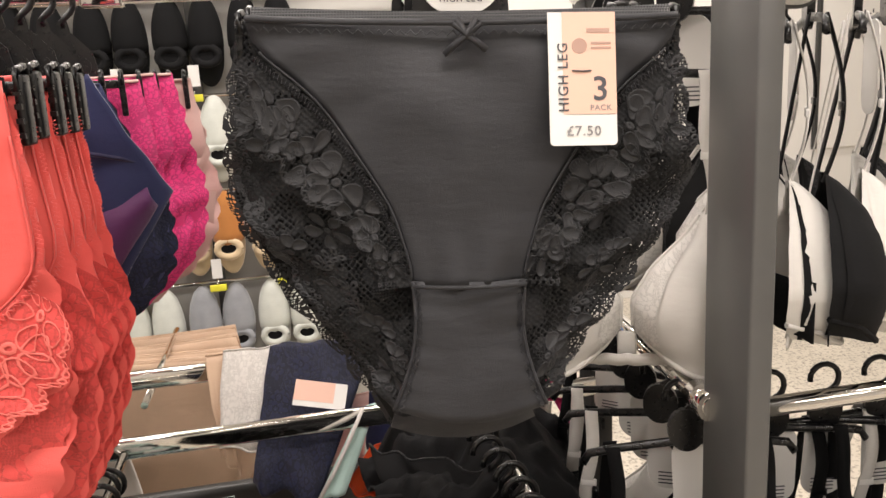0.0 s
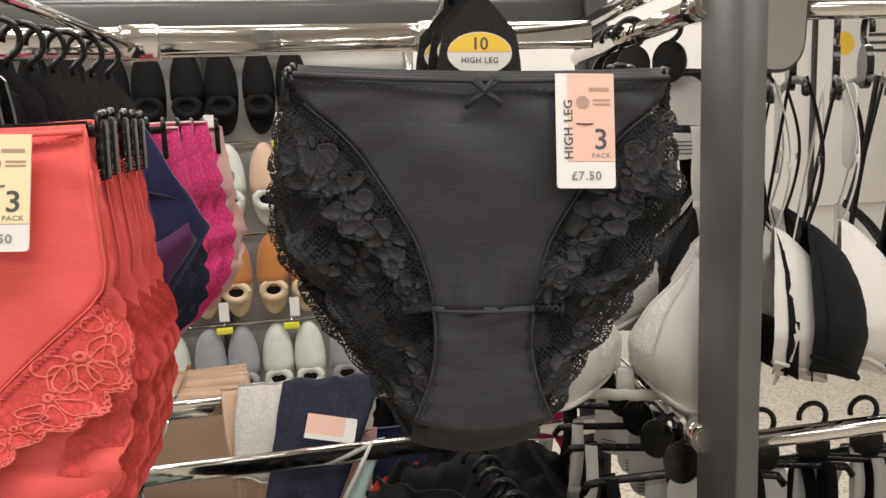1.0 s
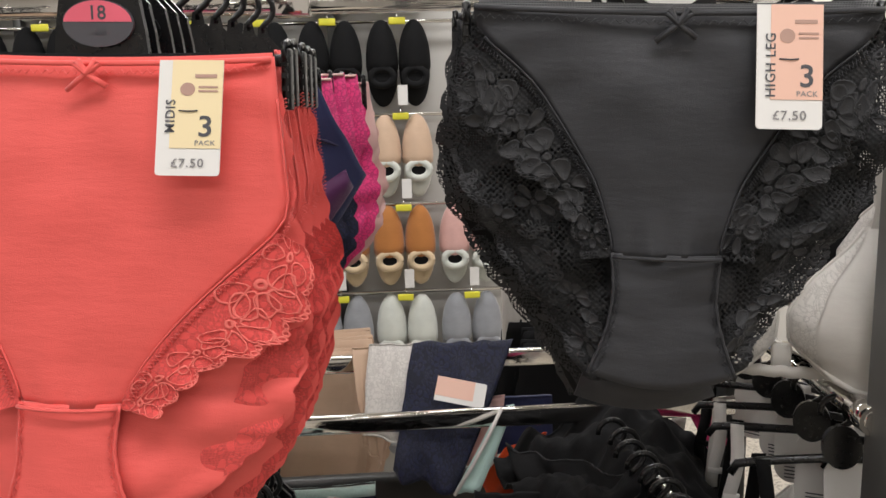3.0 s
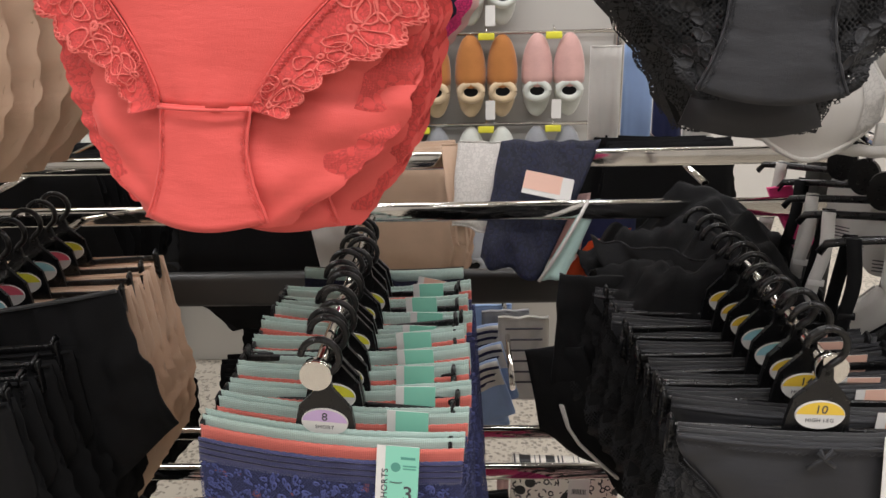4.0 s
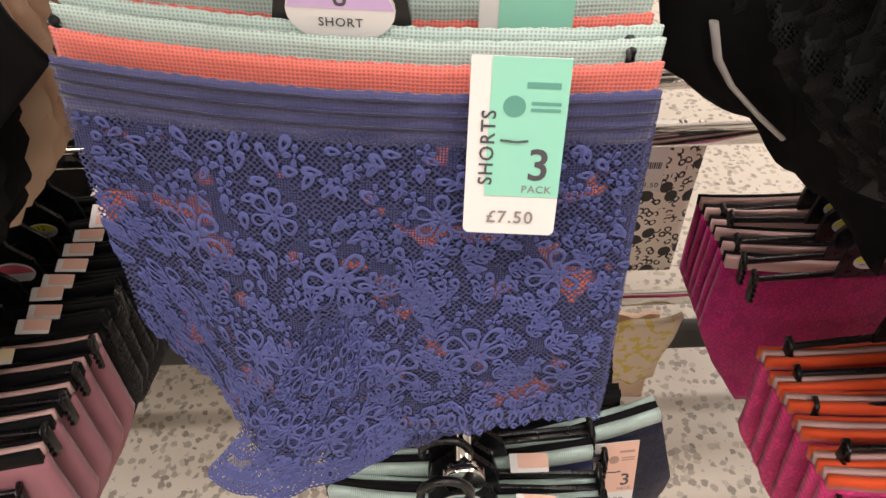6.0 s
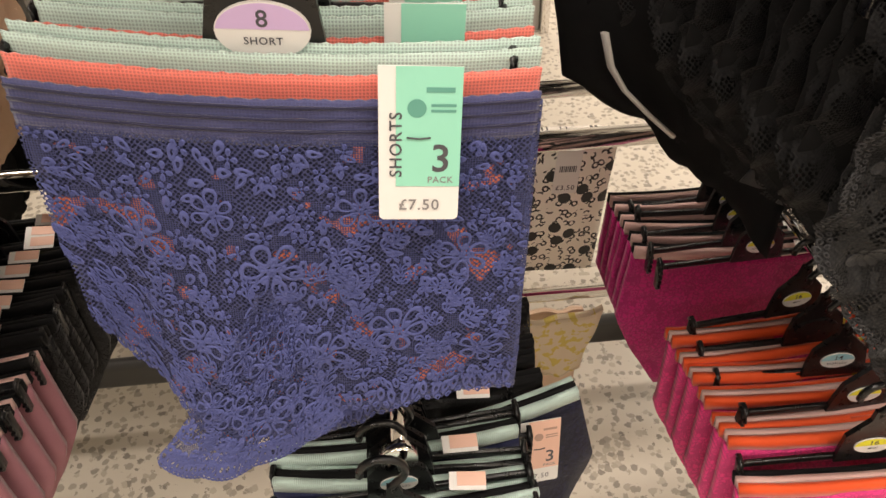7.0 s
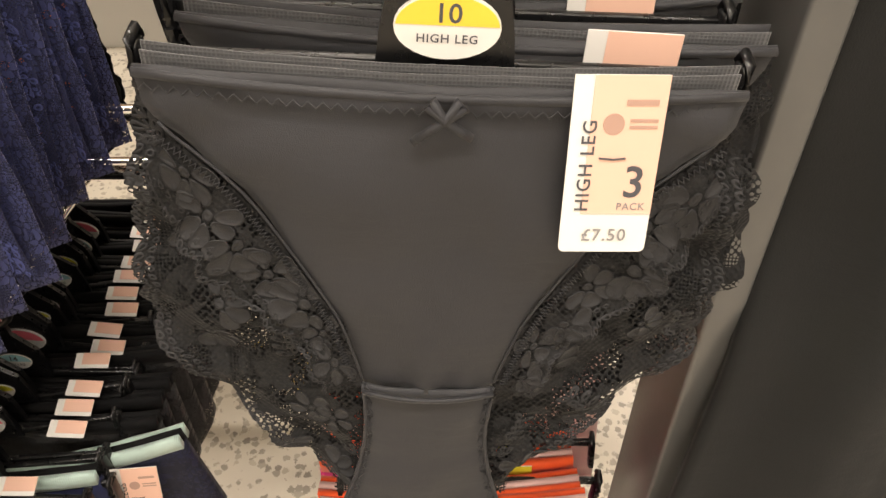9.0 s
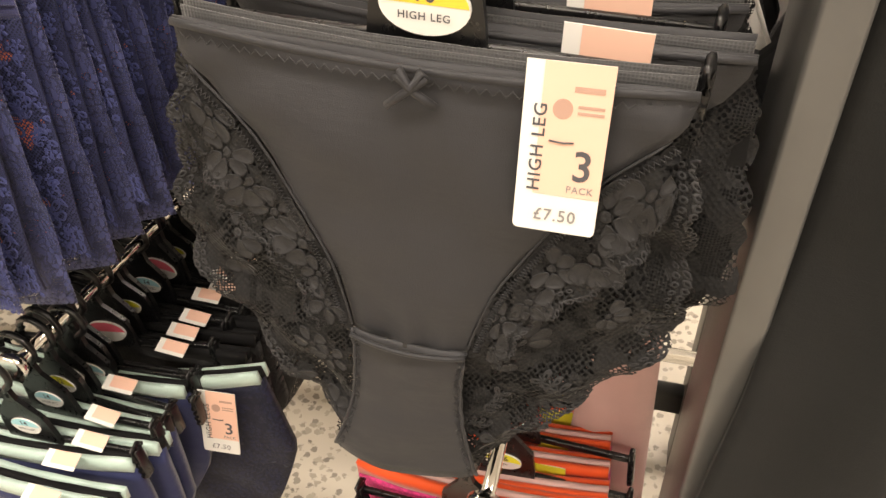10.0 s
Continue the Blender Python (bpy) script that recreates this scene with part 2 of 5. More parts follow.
def terrazzo(name):
    m, nt, b, _ = material(name)
    v = coords(nt)
    c1 = nt.nodes.new("ShaderNodeTexVoronoi")
    c1.inputs["Scale"].default_value = 62
    nt.links.new(v, c1.inputs["Vector"])
    chip = mth(nt, "LESS_THAN", c1.outputs["Distance"], mth(nt, "MULTIPLY_ADD", noise_tex(nt, v, 70, 4, 0.75), 1.5, -0.30))
    s = nt.nodes.new("ShaderNodeSeparateColor")
    nt.links.new(c1.outputs["Color"], s.inputs[0])
    pick = mth(nt, "MULTIPLY", chip, mth(nt, "GREATER_THAN", s.outputs[0], 0.25))
    tone = mixc(nt, mth(nt, "MULTIPLY", s.outputs[1], 0.9), (0.22, 0.195, 0.16), (0.46, 0.41, 0.33))
    base = mixc(nt, noise_tex(nt, v, 5), (0.49, 0.445, 0.365), (0.61, 0.555, 0.465))
    nt.links.new(mixc(nt, pick, base, tone), b.inputs["Base Color"])
    b.inputs["Roughness"].default_value = 0.28
    bump(nt, b, noise_tex(nt, v, 120), 0.03, 0.001)
    return m


BLACK = (0.022, 0.023, 0.025)
M = {
    "black_satin": cloth("black_microfibre", (0.027, 0.0275, 0.031), 0.52, 0.08, 1800, 0.12, 0.36),
    "black_lace": lace("black_lace", (0.023, 0.023, 0.024), 1.2, 44, 420, True, 0.06, 0.62),
    "black_net": net_lace("black_lace_ground", (0.0085, 0.0085, 0.0092), 0.0031, 0.38, 0.52, 0.8, 0.03),
    "black_motif": cloth("black_lace_cord", (0.019, 0.019, 0.0205), 0.6, 0.08, 1300, 0.2, 0.35),
    "navy_net": net_lace("navy_lace_ground", (0.058, 0.069, 0.19), 0.0023, 0.37, 0.72, 0.75),
    "navy_motif": cloth("navy_lace_cord", (0.082, 0.098, 0.27), 0.7, 0.15, 1300, 0.18, 0.3),
    "coral_motif": cloth("coral_lace_cord", (0.84, 0.17, 0.14), 0.6, 0.2, 1300, 0.08, 0.35),
    "purple_mesh": cloth("purple_mesh", (0.085, 0.016, 0.085), 0.6, 0.3, 1500, 0.2),
    "black_cotton": cloth("black_cotton", (0.0055, 0.0055, 0.006), 0.85, 0.015, 1500, 0.12, 0.2),
    # black garment lining, also the painted shade inside the slippers
    "black_back": cloth("black_lining_and_shade", (0.006, 0.006, 0.0065), 0.8, 0.015, 1500, 0.12, 0.2),
    "coral": cloth("coral_microfibre", (0.85, 0.122, 0.105), 0.6, 0.2, 1500, 0.08, 0.35),
    "coral_lace": lace("coral_lace", (0.76, 0.085, 0.075), 1.05, 34, 420, False, 0.15, 0.86),
    "navy": cloth("navy_cotton", (0.020, 0.026, 0.085), 0.7, 0.3),
    "navy_lace": lace("navy_lace", (0.052, 0.062, 0.175), 1.12, 44, 480, True, 0.15, 0.52),
    "navy_dark": lace("navy_floral_lace", (0.007, 0.009, 0.030), 1.5, 34, 420, False, 0.08, 0.6),
    "navy_under": fabric_spots("navy_lining_with_coral", (0.014, 0.016, 0.050), (0.95, 0.24, 0.12), 34, 0.585),
    "navy_band": band_net("navy_elastic", (0.050, 0.056, 0.17)),
    "navy_stripe": cloth("navy_stripe", (0.018, 0.018, 0.055), 0.6),
    "coral_band": band_net("coral_elastic", (0.86, 0.20, 0.15), 0.6),
    "black_band": band_net("black_elastic", (0.036, 0.037, 0.039), 0.35),
    "aqua_band": band_net("aqua_elastic", (0.53, 0.70, 0.63), 0.6),
    "aqua": cloth("aqua_cotton", (0.56, 0.76, 0.70), 0.75),
    "pink": cloth("hot_pink_cotton", (0.85, 0.055, 0.24), 0.7, 0.3),
    "pink_lace": lace("hot_pink_lace", (0.82, 0.05, 0.23), 1.15, 40, 420, False, 0.15, 0.8),
    "magenta": lace("magenta_lace", (0.50, 0.010, 0.16), 1.2, 40, 420, False, 0.15, 0.75),
    "orange": cloth("orange_elastic", (0.90, 0.10, 0.02), 0.6),
    "mauve": cloth("mauve_cotton", (0.40, 0.17, 0.20), 0.75, 0.3),
    "mauve_lace": lace("mauve_lace", (0.42, 0.18, 0.21), 1.2, 34, 420, False),
    "red": cloth("red_cotton", (0.75, 0.012, 0.02), 0.6, 0.3),
    "beige": cloth("beige_microfibre", (0.66, 0.47, 0.33), 0.65, 0.25),
    "white": cloth("white_cotton", (0.68, 0.655, 0.61), 0.75, 0.3, 1500, 0.05),
    "white_lace": lace("white_lace", (0.69, 0.665, 0.62), 1.06, 40, 420, False, 0.15, 0.93),
    "blush": cloth("blush_satin", (0.72, 0.46, 0.42), 0.5, 0.2),
    "light_blue": cloth("light_blue_cotton", (0.32, 0.45, 0.72), 0.8),
    "leopard": leopard("leopard_print"),
    "floral": fabric_spots("floral_print", (0.60, 0.50, 0.36), (0.55, 0.42, 0.10), 60, 0.54),
    "robe": cloth("charcoal_robe_cloth", (0.013, 0.0135, 0.013), 0.9, 0.06, 900),
    "plastic": hard("black_plastic", (0.006, 0.006, 0.0065), 0.28, 0, 200, 0.1, 0.06),
    "chrome": hard("chrome", (0.78, 0.76, 0.73), 0.08, 1.0, 90, 0.05, 0.02),
    "grey": hard("grey_painted_steel", (0.125, 0.124, 0.119), 0.30, 0.25, 220, 0.12, 0.04),
    "grey_dark": hard("dark_grey_steel", (0.045, 0.045, 0.043), 0.4, 0.2, 220),
    "card": hard("white_card", (0.76, 0.745, 0.71), 0.5, 0, 150, 0.03, 0.05),
    "peach": hard("peach_print", (0.80, 0.50, 0.385), 0.5, 0, 150, 0.04, 0.05),
    "cream": hard("cream_print", (0.84, 0.70, 0.42), 0.5, 0, 150, 0.04, 0.05),
    "mint": hard("mint_print", (0.27, 0.66, 0.50), 0.5, 0, 150, 0.04, 0.05),
    "lime": hard("lime_print", (0.80, 0.76, 0.05), 0.5, 0, 150, 0.04, 0.05),
    "ink": hard("dark_ink", (0.07, 0.07, 0.08), 0.5, 0, 150),
    "ink_grey": hard("grey_ink", (0.24, 0.23, 0.23), 0.5, 0, 150),
    "ink_mint": hard("green_ink", (0.10, 0.33, 0.26), 0.5, 0, 150),
    "ink_soft": hard("faded_ink", (0.45, 0.28, 0.22), 0.5, 0, 150),
    "yellow": hard("yellow_print", (0.88, 0.60, 0.06), 0.4, 0, 150, 0.04),
    "lilac": hard("lilac_print", (0.62, 0.45, 0.72), 0.4, 0, 150, 0.04),
    "rose": hard("rose_print", (0.80, 0.14, 0.20), 0.4, 0, 150, 0.04),
    "sky": hard("sky_print", (0.35, 0.66, 0.72), 0.4, 0, 150, 0.04),
    "white_gloss": hard("white_plastic", (0.80, 0.78, 0.74), 0.3, 0, 150, 0.03),
    "wall": hard("light_grey_panel", (0.50, 0.485, 0.45), 0.5, 0, 20, 0.06, 0.08),
    "wall_white": hard("white_wall_paint", (0.78, 0.76, 0.72), 0.6, 0, 20, 0.05, 0.08),
    "ceiling": hard("ceiling_tile", (0.75, 0.73, 0.69), 0.8, 0, 30, 0.05, 0.1),
    "floor": terrazzo("terrazzo"),
    "suede": cloth("tan_suede", (0.50, 0.20, 0.055), 0.9, 0.4, 600, 0.15),
    "fleece": cloth("cream_fleece", (0.72, 0.56, 0.36), 0.95, 0.5, 300, 0.2),
    "grey_fleece": cloth("grey_fleece", (0.33, 0.34, 0.36), 0.95, 0.5, 300, 0.2),
    "pale_fleece": cloth("pale_fleece", (0.66, 0.68, 0.62), 0.95, 0.5, 300, 0.15),
    "blue_fleece": cloth("grey_blue_fleece", (0.20, 0.28, 0.34), 0.95, 0.5, 300, 0.2),
    "blush_fleece": cloth("blush_fleece", (0.70, 0.42, 0.38), 0.95, 0.5, 300, 0.15),
    "mirror": hard("mirror_glass", (0.85, 0.86, 0.85), 0.02, 1.0, 20, 0.02, 0.0),
}


# ---- building helpers ----
def part(name, mesh, mat, parent=None, label=""):
    ob = new(name, mesh)
    if mat is not None and len(mesh.materials) == 0:
        mesh.materials.append(mat)
    if parent is not None:
        ob.parent = parent
    if label:
        ob["label"] = label
    return ob


def thing(name, label, category, group="", kind="", at=None):
    ob = new(name)
    ob.empty_display_size = 0.02
    tagged(ob, label, category, group, kind)
    if at is not None:
        ob.matrix_basis = at
    return ob


def from_bm(name, bm, smooth=False):
    me = bpy.data.meshes.new(name)
    bm.to_mesh(me)
    bm.free()
    if smooth:
        for p in me.polygons:
            p.use_smooth = True
    return me


def box_mesh(name, sx, sy, sz, c=(0, 0, 0), bevel=0.0, seg=2):
    bm = bmesh.new()
    bmesh.ops.create_cube(bm, size=1.0)
    bmesh.ops.scale(bm, vec=(sx, sy, sz), verts=bm.verts)
    bmesh.ops.translate(bm, vec=c, verts=bm.verts)
    if bevel > 0:
        bmesh.ops.bevel(bm, geom=list(bm.edges), offset=bevel, segments=seg, profile=0.5, affect="EDGES")
    return from_bm(name, bm, bevel > 0 and seg > 1)


def sheet(name, fn, nu, nv, thick=0.0):
    """A cloth sheet: fn(u, v) for u in -1..1 and v in 0..1; with thick, a second skin behind it and closed edges."""
    us, vs = np.linspace(-1, 1, nu + 1), np.linspace(0, 1, nv + 1)
    front = [fn(u, v) for v in vs for u in us]
    w = nu + 1
    faces = [(j * w + i, (j + 1) * w + i, (j + 1) * w + i + 1, j * w + i + 1) for j in range(nv) for i in range(nu)]
    verts = list(front)
    if thick:
        n = len(front)
        verts += [(x, y + thick, z) for x, y, z in front]
        faces += [(a + n, d + n, c + n, b + n) for a, b, c, d in faces]
        rim = [i for i in range(w)] + [j * w + nu for j in range(1, nv + 1)] + [nv * w + i for i in range(nu - 1, -1, -1)] + [j * w for j in range(nv - 1, 0, -1)]
        faces += [(a, b, b + n, a + n) for a, b in zip(rim, rim[1:] + rim[:1])]
    me = bpy.data.meshes.new(name)
    me.from_pydata(verts, [], faces)
    for p in me.polygons:
        p.use_smooth = True
    return me


def tube(name, pts, r, ring=8, closed=False, flat=1.0):
    """A round bar along points."""
    pts = [Vector(p) for p in pts]
    n = len(pts)
    verts, faces = [], []
    up = Vector((0.13, 0.31, 0.94))
    for i, p in enumerate(pts):
        a, b = pts[max(0, i - 1)], pts[min(n - 1, i + 1)]
        d = (b - a).normalized()
        s = d.cross(up)
        if s.length < 1e-3:
            s = d.cross(Vector((1, 0, 0)))
        s.normalize()
        t = d.cross(s)
        for k in range(ring):
            ang = 2 * math_pi * k / ring
            verts.append(tuple(p + s * (r * np.cos(ang)) + t * (r * flat * np.sin(ang))))
    for i in range(n - 1):
        for k in range(ring):
            k2 = (k + 1) % ring
            faces.append((i * ring + k, i * ring + k2, (i + 1) * ring + k2, (i + 1) * ring + k))
    if not closed:
        faces.append(tuple(range(ring - 1, -1, -1)))
        faces.append(tuple((n - 1) * ring + k for k in range(ring)))
    me = bpy.data.meshes.new(name)
    me.from_pydata(verts, [], faces)
    for p in me.polygons:
        p.use_smooth = len(p.vertices) == 4
    return me


math_pi = float(np.pi)


def disc_mesh(name, rx, rz, y0, y1, a0=0.0, a1=360.0, seg=28):
    """An upright oval plate, whole or a cut of it."""
    n = seg + 1
    full = abs(a1 - a0) >= 360
    pts = []
    for k in range(n if not full else seg):
        a = radians(a0 + (a1 - a0) * k / seg)
        pts.append((rx * np.cos(a), rz * np.sin(a)))
    m = len(pts)
    verts = [(x, y0, z) for x, z in pts] + [(x, y1, z) for x, z in pts]
    faces = [tuple(range(m)), tuple(range(2 * m - 1, m - 1, -1))]
    faces += [(i, i + m, (i + 1) % m + m, (i + 1) % m) for i in range(m)]
    me = bpy.data.meshes.new(name)
    me.from_pydata(verts, [], faces)
    return me


TEXTS = {}


def text_mesh(body, size):
    """Lettering in the built-in font as a mesh in the x-z plane, facing -y."""
    key = (body, size)
    if key not in TEXTS:
        cu = bpy.data.curves.new("lettering", "FONT")
        cu.body, cu.size, cu.align_x, cu.align_y, cu.resolution_u = body, size, "CENTER", "CENTER", 3
        cu.offset = size * 0.012
        cu.space_character = 1.12 if len(body) > 2 else 1.0
        ob = bpy.data.objects.new("lettering", cu)
        scene.collection.objects.link(ob)
        me = bpy.data.meshes.new_from_object(ob.evaluated_get(bpy.context.evaluated_depsgraph_get()))
        me.transform(Matrix.Rotation(radians(90), 4, "X"))
        bpy.data.objects.remove(ob)
        me.name = "lettering"
        TEXTS[key] = me
    return TEXTS[key]


def letters(name, body, size, mat, parent, x, y, z, turn=0.0):
    ob = part(name, text_mesh(body, size), mat, parent)
    if ob.data.materials[0] is not mat:
        ob.data = ob.data.copy()
        ob.data.materials.clear()
        ob.data.materials.append(mat)
    ob.matrix_basis = Matrix.Translation((x, y, z)) @ Matrix.Rotation(radians(-turn), 4, "Y")
    return ob


def curve(stops, v):
    xs, ys = [s[0] for s in stops], [s[1] for s in stops]
    return float(np.interp(v, xs, ys))


def smooth_curve(stops, v, w=0.04):
    return (curve(stops, v - w) + 2 * curve(stops, v) + curve(stops, v + w)) / 4


def wob(x, z, s, seed=0.0):
    return noise.noise(Vector((x * s + seed, z * s - seed, seed * 1.7)))


# ---- the room ----
def slab(name, sx, sy, sz, at, mat, label, category):
    ob = part(name, box_mesh(name, sx, sy, sz), mat)
    ob.location = at
    tagged(ob, label, category, kind="structure")
    return ob


slab("floor", 16, 18, 0.1, (0, 2, -0.05), M["floor"], "cream terrazzo shop floor with brown and grey chips", "floor")
slab("ceiling", 16, 18, 0.1, (0, 2, 3.36), M["ceiling"], "white suspended shop ceiling", "ceiling")
slab("wall_north", 16, 0.1, 3.3, (0, 5.2, 1.65), M["wall_white"], "white painted shop wall", "wall")
slab("wall_south", 16, 0.1, 3.3, (0, -5.0, 1.65), M["wall_white"], "white painted shop wall", "wall")
slab("wall_east", 0.1, 18, 3.3, (6.5, 2, 1.65), M["wall_white"], "white painted shop wall", "wall")
slab("wall_west", 0.1, 18, 3.3, (-6.5, 2, 1.65), M["wall_white"], "white painted shop wall", "wall")

# the slipper display behind the rack
display = thing("slipper_display", "light grey panelled display wall with chrome bars", "display wall")
for px in (-3.06, -1.98, -0.9, 0.0):
    w = 1.06 if px < -0.5 else 0.7
    o = part("panel", box_mesh("panel", w, 0.04, 2.5, (0, 0, 0), 0.004), M["wall"], display)
    o.location = (px if px < -0.5 else -0.005, 2.86, 1.25)
for px in (-2.52, -1.44, -0.36, 0.36):
    o = part("upright", box_mesh("upright", 0.03, 0.05, 2.5, (0, 0, 0), 0.004), M["grey"] if px < 0.3 else M["chrome"], display)
    o.location = (px, 2.83, 1.25)
for bz in (0.67, 1.005, 1.335, 1.66, 1.985, 2.3):
    o = part("bar", tube("bar", [(-3.5, 0, 0), (0.36, 0, 0)], 0.008), M["chrome"], display)
    o.location = (0, 2.79, bz)


# ---- rack ----
RY = 1.02
rack = thing("clothes_rack", "double-sided chrome and dark grey steel lingerie rack", "rack")


def rail(z, y, x0, x1, h=0.030, d=0.015, mat="chrome", name="rail"):
    bm = bmesh.new()
    bmesh.ops.create_cube(bm, size=1.0)
    bmesh.ops.scale(bm, vec=(x1 - x0, d, h), verts=bm.verts)
    es = [e for e in bm.edges if abs(e.verts[0].co.x - e.verts[1].co.x) > 0.1]
    bmesh.ops.bevel(bm, geom=es, offset=d * 0.42, segments=4, profile=0.5, affect="EDGES")
    me = from_bm(name, bm, True)
    o = part(name, me, M[mat], rack)
    o.location = ((x0 + x1) / 2, y, z - h / 2)
    return o


XL, XR = -1.55, 0.42
rail(1.832, RY, XL, 0.345, 0.040, 0.020)
rail(1.226, RY, XL, 0.345)
rail(1.275, 1.15, XL, XR)
rail(0.756, RY, XL, XR)
rail(0.812, 1.05, XL, XR, 0.024)
rail(0.470, RY, XL, XR, 0.024)
for bz, by in ((1.895, 1.20), (1.045, 1.20), (0.20, 1.20)):
    rail(bz, by, XL, XR, 0.065, 0.03, "grey_dark" if bz < 1.5 else "grey", "crossbeam")
for ux in (XL - 0.02, 0.42):
    o = part("upright", box_mesh("upright", 0.04, 0.06, 2.0, (0, 0, 1.0), 0.004), M["grey_dark"], rack)
    o.location = (ux, 1.20, 0)
    for k in range(12):
        s = part("slot", box_mesh("slot", 0.006, 0.004, 0.022), M["plastic"], o)
        s.location = (0, -0.0305, 0.75 + 0.08 * k)
for jx in (-0.28, 0.115):
    o = part("rail_joint", box_mesh("rail_joint", 0.05, 0.026, 0.046, (0, 0, 0), 0.004), M["chrome"], rack)
    o.location = (jx, RY, 1.811)

# the bra rack beside it, with its grey post
bra_rack = thing("bra_rack", "dark grey square post with chrome arms for bras", "rack")
post = part("post", box_mesh("post", 0.027, 0.074, 2.05, (0, 0, 1.025), 0.003), M["grey"], bra_rack)
post.matrix_basis = pose(0.3445, 0.637, 0, 0, 0, 4)
for z, y0 in ((1.79, 0.645), (1.33, 0.645)):
    part("bar", tube("bar", [(0.36, y0, z), (1.5, y0, z)], 0.0105, 12), M["chrome"], bra_rack)
for z in (1.33, 1.845, 1.80):
    part("side_bar", tube("side_bar", [(0.335, 0.66, z), (0.385, 1.17, z - 0.008)], 0.0125, 12), M["chrome"], bra_rack)
    o = part("collar", tube("collar", [(0.334, 0.662, z), (0.337, 0.70, z)], 0.017, 14), M["chrome"], bra_rack)
o = part("post", box_mesh("post", 0.046, 0.046, 2.05, (0, 0, 1.025), 0.003), M["grey"], bra_rack)
o.location = (1.52, 0.66, 0)


def arm(x0, x1, y1, z0, z1, name="arm"):
    """A straight display arm on a rail, with a flat round end."""
    o = part("arm", tube("arm", [(x0, RY - 0.01, z0), ((x0 + x1) / 2, (RY + y1) / 2, (z0 + z1) / 2), (x1, y1, z1)], 0.006, 10), M["chrome"], rack)
    cap = part("end_cap", tube("end_cap", [(x1, y1 + 0.004, z1), (x1, y1 - 0.006, z1)], 0.0160, 24), M["chrome"], o)
    return o


arm(0.105, 0.05, 0.40, 1.81, 1.865)
arm(-0.30, -0.352, 0.43, 1.81, 1.815)
arm(-0.78, -0.80, 0.50, 1.81, 1.825)
arm(-0.335, -0.337, 0.555, 1.205, 1.19)
arm(0.165, 0.160, 0.56, 1.205, 1.19)
arm(-0.79, -0.79, 0.52, 1.205, 1.19)
arm(-0.27, -0.285, 0.56, 0.745, 0.752)
arm(0.17, 0.183, 0.53, 0.745, 0.748)
arm(-0.80, -0.77, 0.50, 0.735, 0.725)


# ---- hangers and tags ----
def hanger_thing(half, colours, num, word, group, sides=True, size=1.0):
    """A black plastic clip hanger: bar, toothed clips, neck with an oval size label, hook. Its origin is the middle of its bar."""
    h = thing("clip_hanger", "black plastic clip hanger with an oval size label", "hanger", group)
    part("bar", box_mesh("bar", half * 2, 0.005, 0.008, (0, 0.004, -0.002), 0.0015), M["plastic"], h)
    for s in (-1, 1):
        c = part("clip", box_mesh("clip", 0.006, 0.012, 0.040, (s * half, 0.002, -0.014), 0.002), M["plastic"], h)
        part("clip_hook", tube("clip_hook", [(s * half, 0.010, 0.004), (s * half, 0.006, 0.010), (s * half, -0.004, 0.008), (s * half, -0.006, -0.004)], 0.0026, 6), M["plastic"], h)
        for k in range(4):
            part("tooth", box_mesh("tooth", 0.004, 0.003, 0.003, (s * half, -0.005, -0.004 - 0.008 * k)), M["plastic"], c)
    bm = bmesh.new()
    prof = [(0.032, -0.004), (0.0300, 0.016), (0.0265, 0.036), (0.015, 0.049), (0.0070, 0.058), (0.005, 0.070)]
    vs = [bm.verts.new((x, y, z)) for y in (-0.002, 0.003) for x, z in prof] + [bm.verts.new((-x, y, z)) for y in (-0.002, 0.003) for x, z in prof]
    n = len(prof)
    for i in range(n - 1):
        bm.faces.new((vs[i], vs[i + 1], vs[2 * n + i + 1], vs[2 * n + i]))
        bm.faces.new((vs[n + i + 1], vs[n + i], vs[3 * n + i], vs[3 * n + i + 1]))
        bm.faces.new((vs[i + 1], vs[i], vs[n + i], vs[n + i + 1]))
        bm.faces.new((vs[2 * n + i], vs[2 * n + i + 1], vs[3 * n + i + 1], vs[3 * n + i]))
    part("neck", from_bm("neck", bm), M["plastic"], h)
    pts = [(0, 0, 0.062), (0, 0, 0.070)]
    for a in range(-60, 200, 20):
        pts.append((0.019 * float(np.cos(radians(a))) - 0.005, 0, 0.091 + 0.019 * float(np.sin(radians(a)))))
    part("hook", tube("hook", pts, 0.0036, 8), M["plastic"], h)
    top, low = colours
    lab = part("size_label", disc_mesh("size_label", 0.0235, 0.0150, -0.0045, -0.002), M[low], h)
    lab.location = (0, 0, 0.0205)
    lab.scale = (size, size, size)
    t = part("colour_field", disc_mesh("colour_field", 0.0228, 0.0143, -0.0048, -0.0043, 4, 176), M[top], lab)
    if num:
        letters("size_number", num, 0.0125, M["ink"], lab, 0, -0.0050, 0.0062)
        letters("size_word", word, 0.0056, M["ink"], lab, 0, -0.0050, -0.0052)
    return h


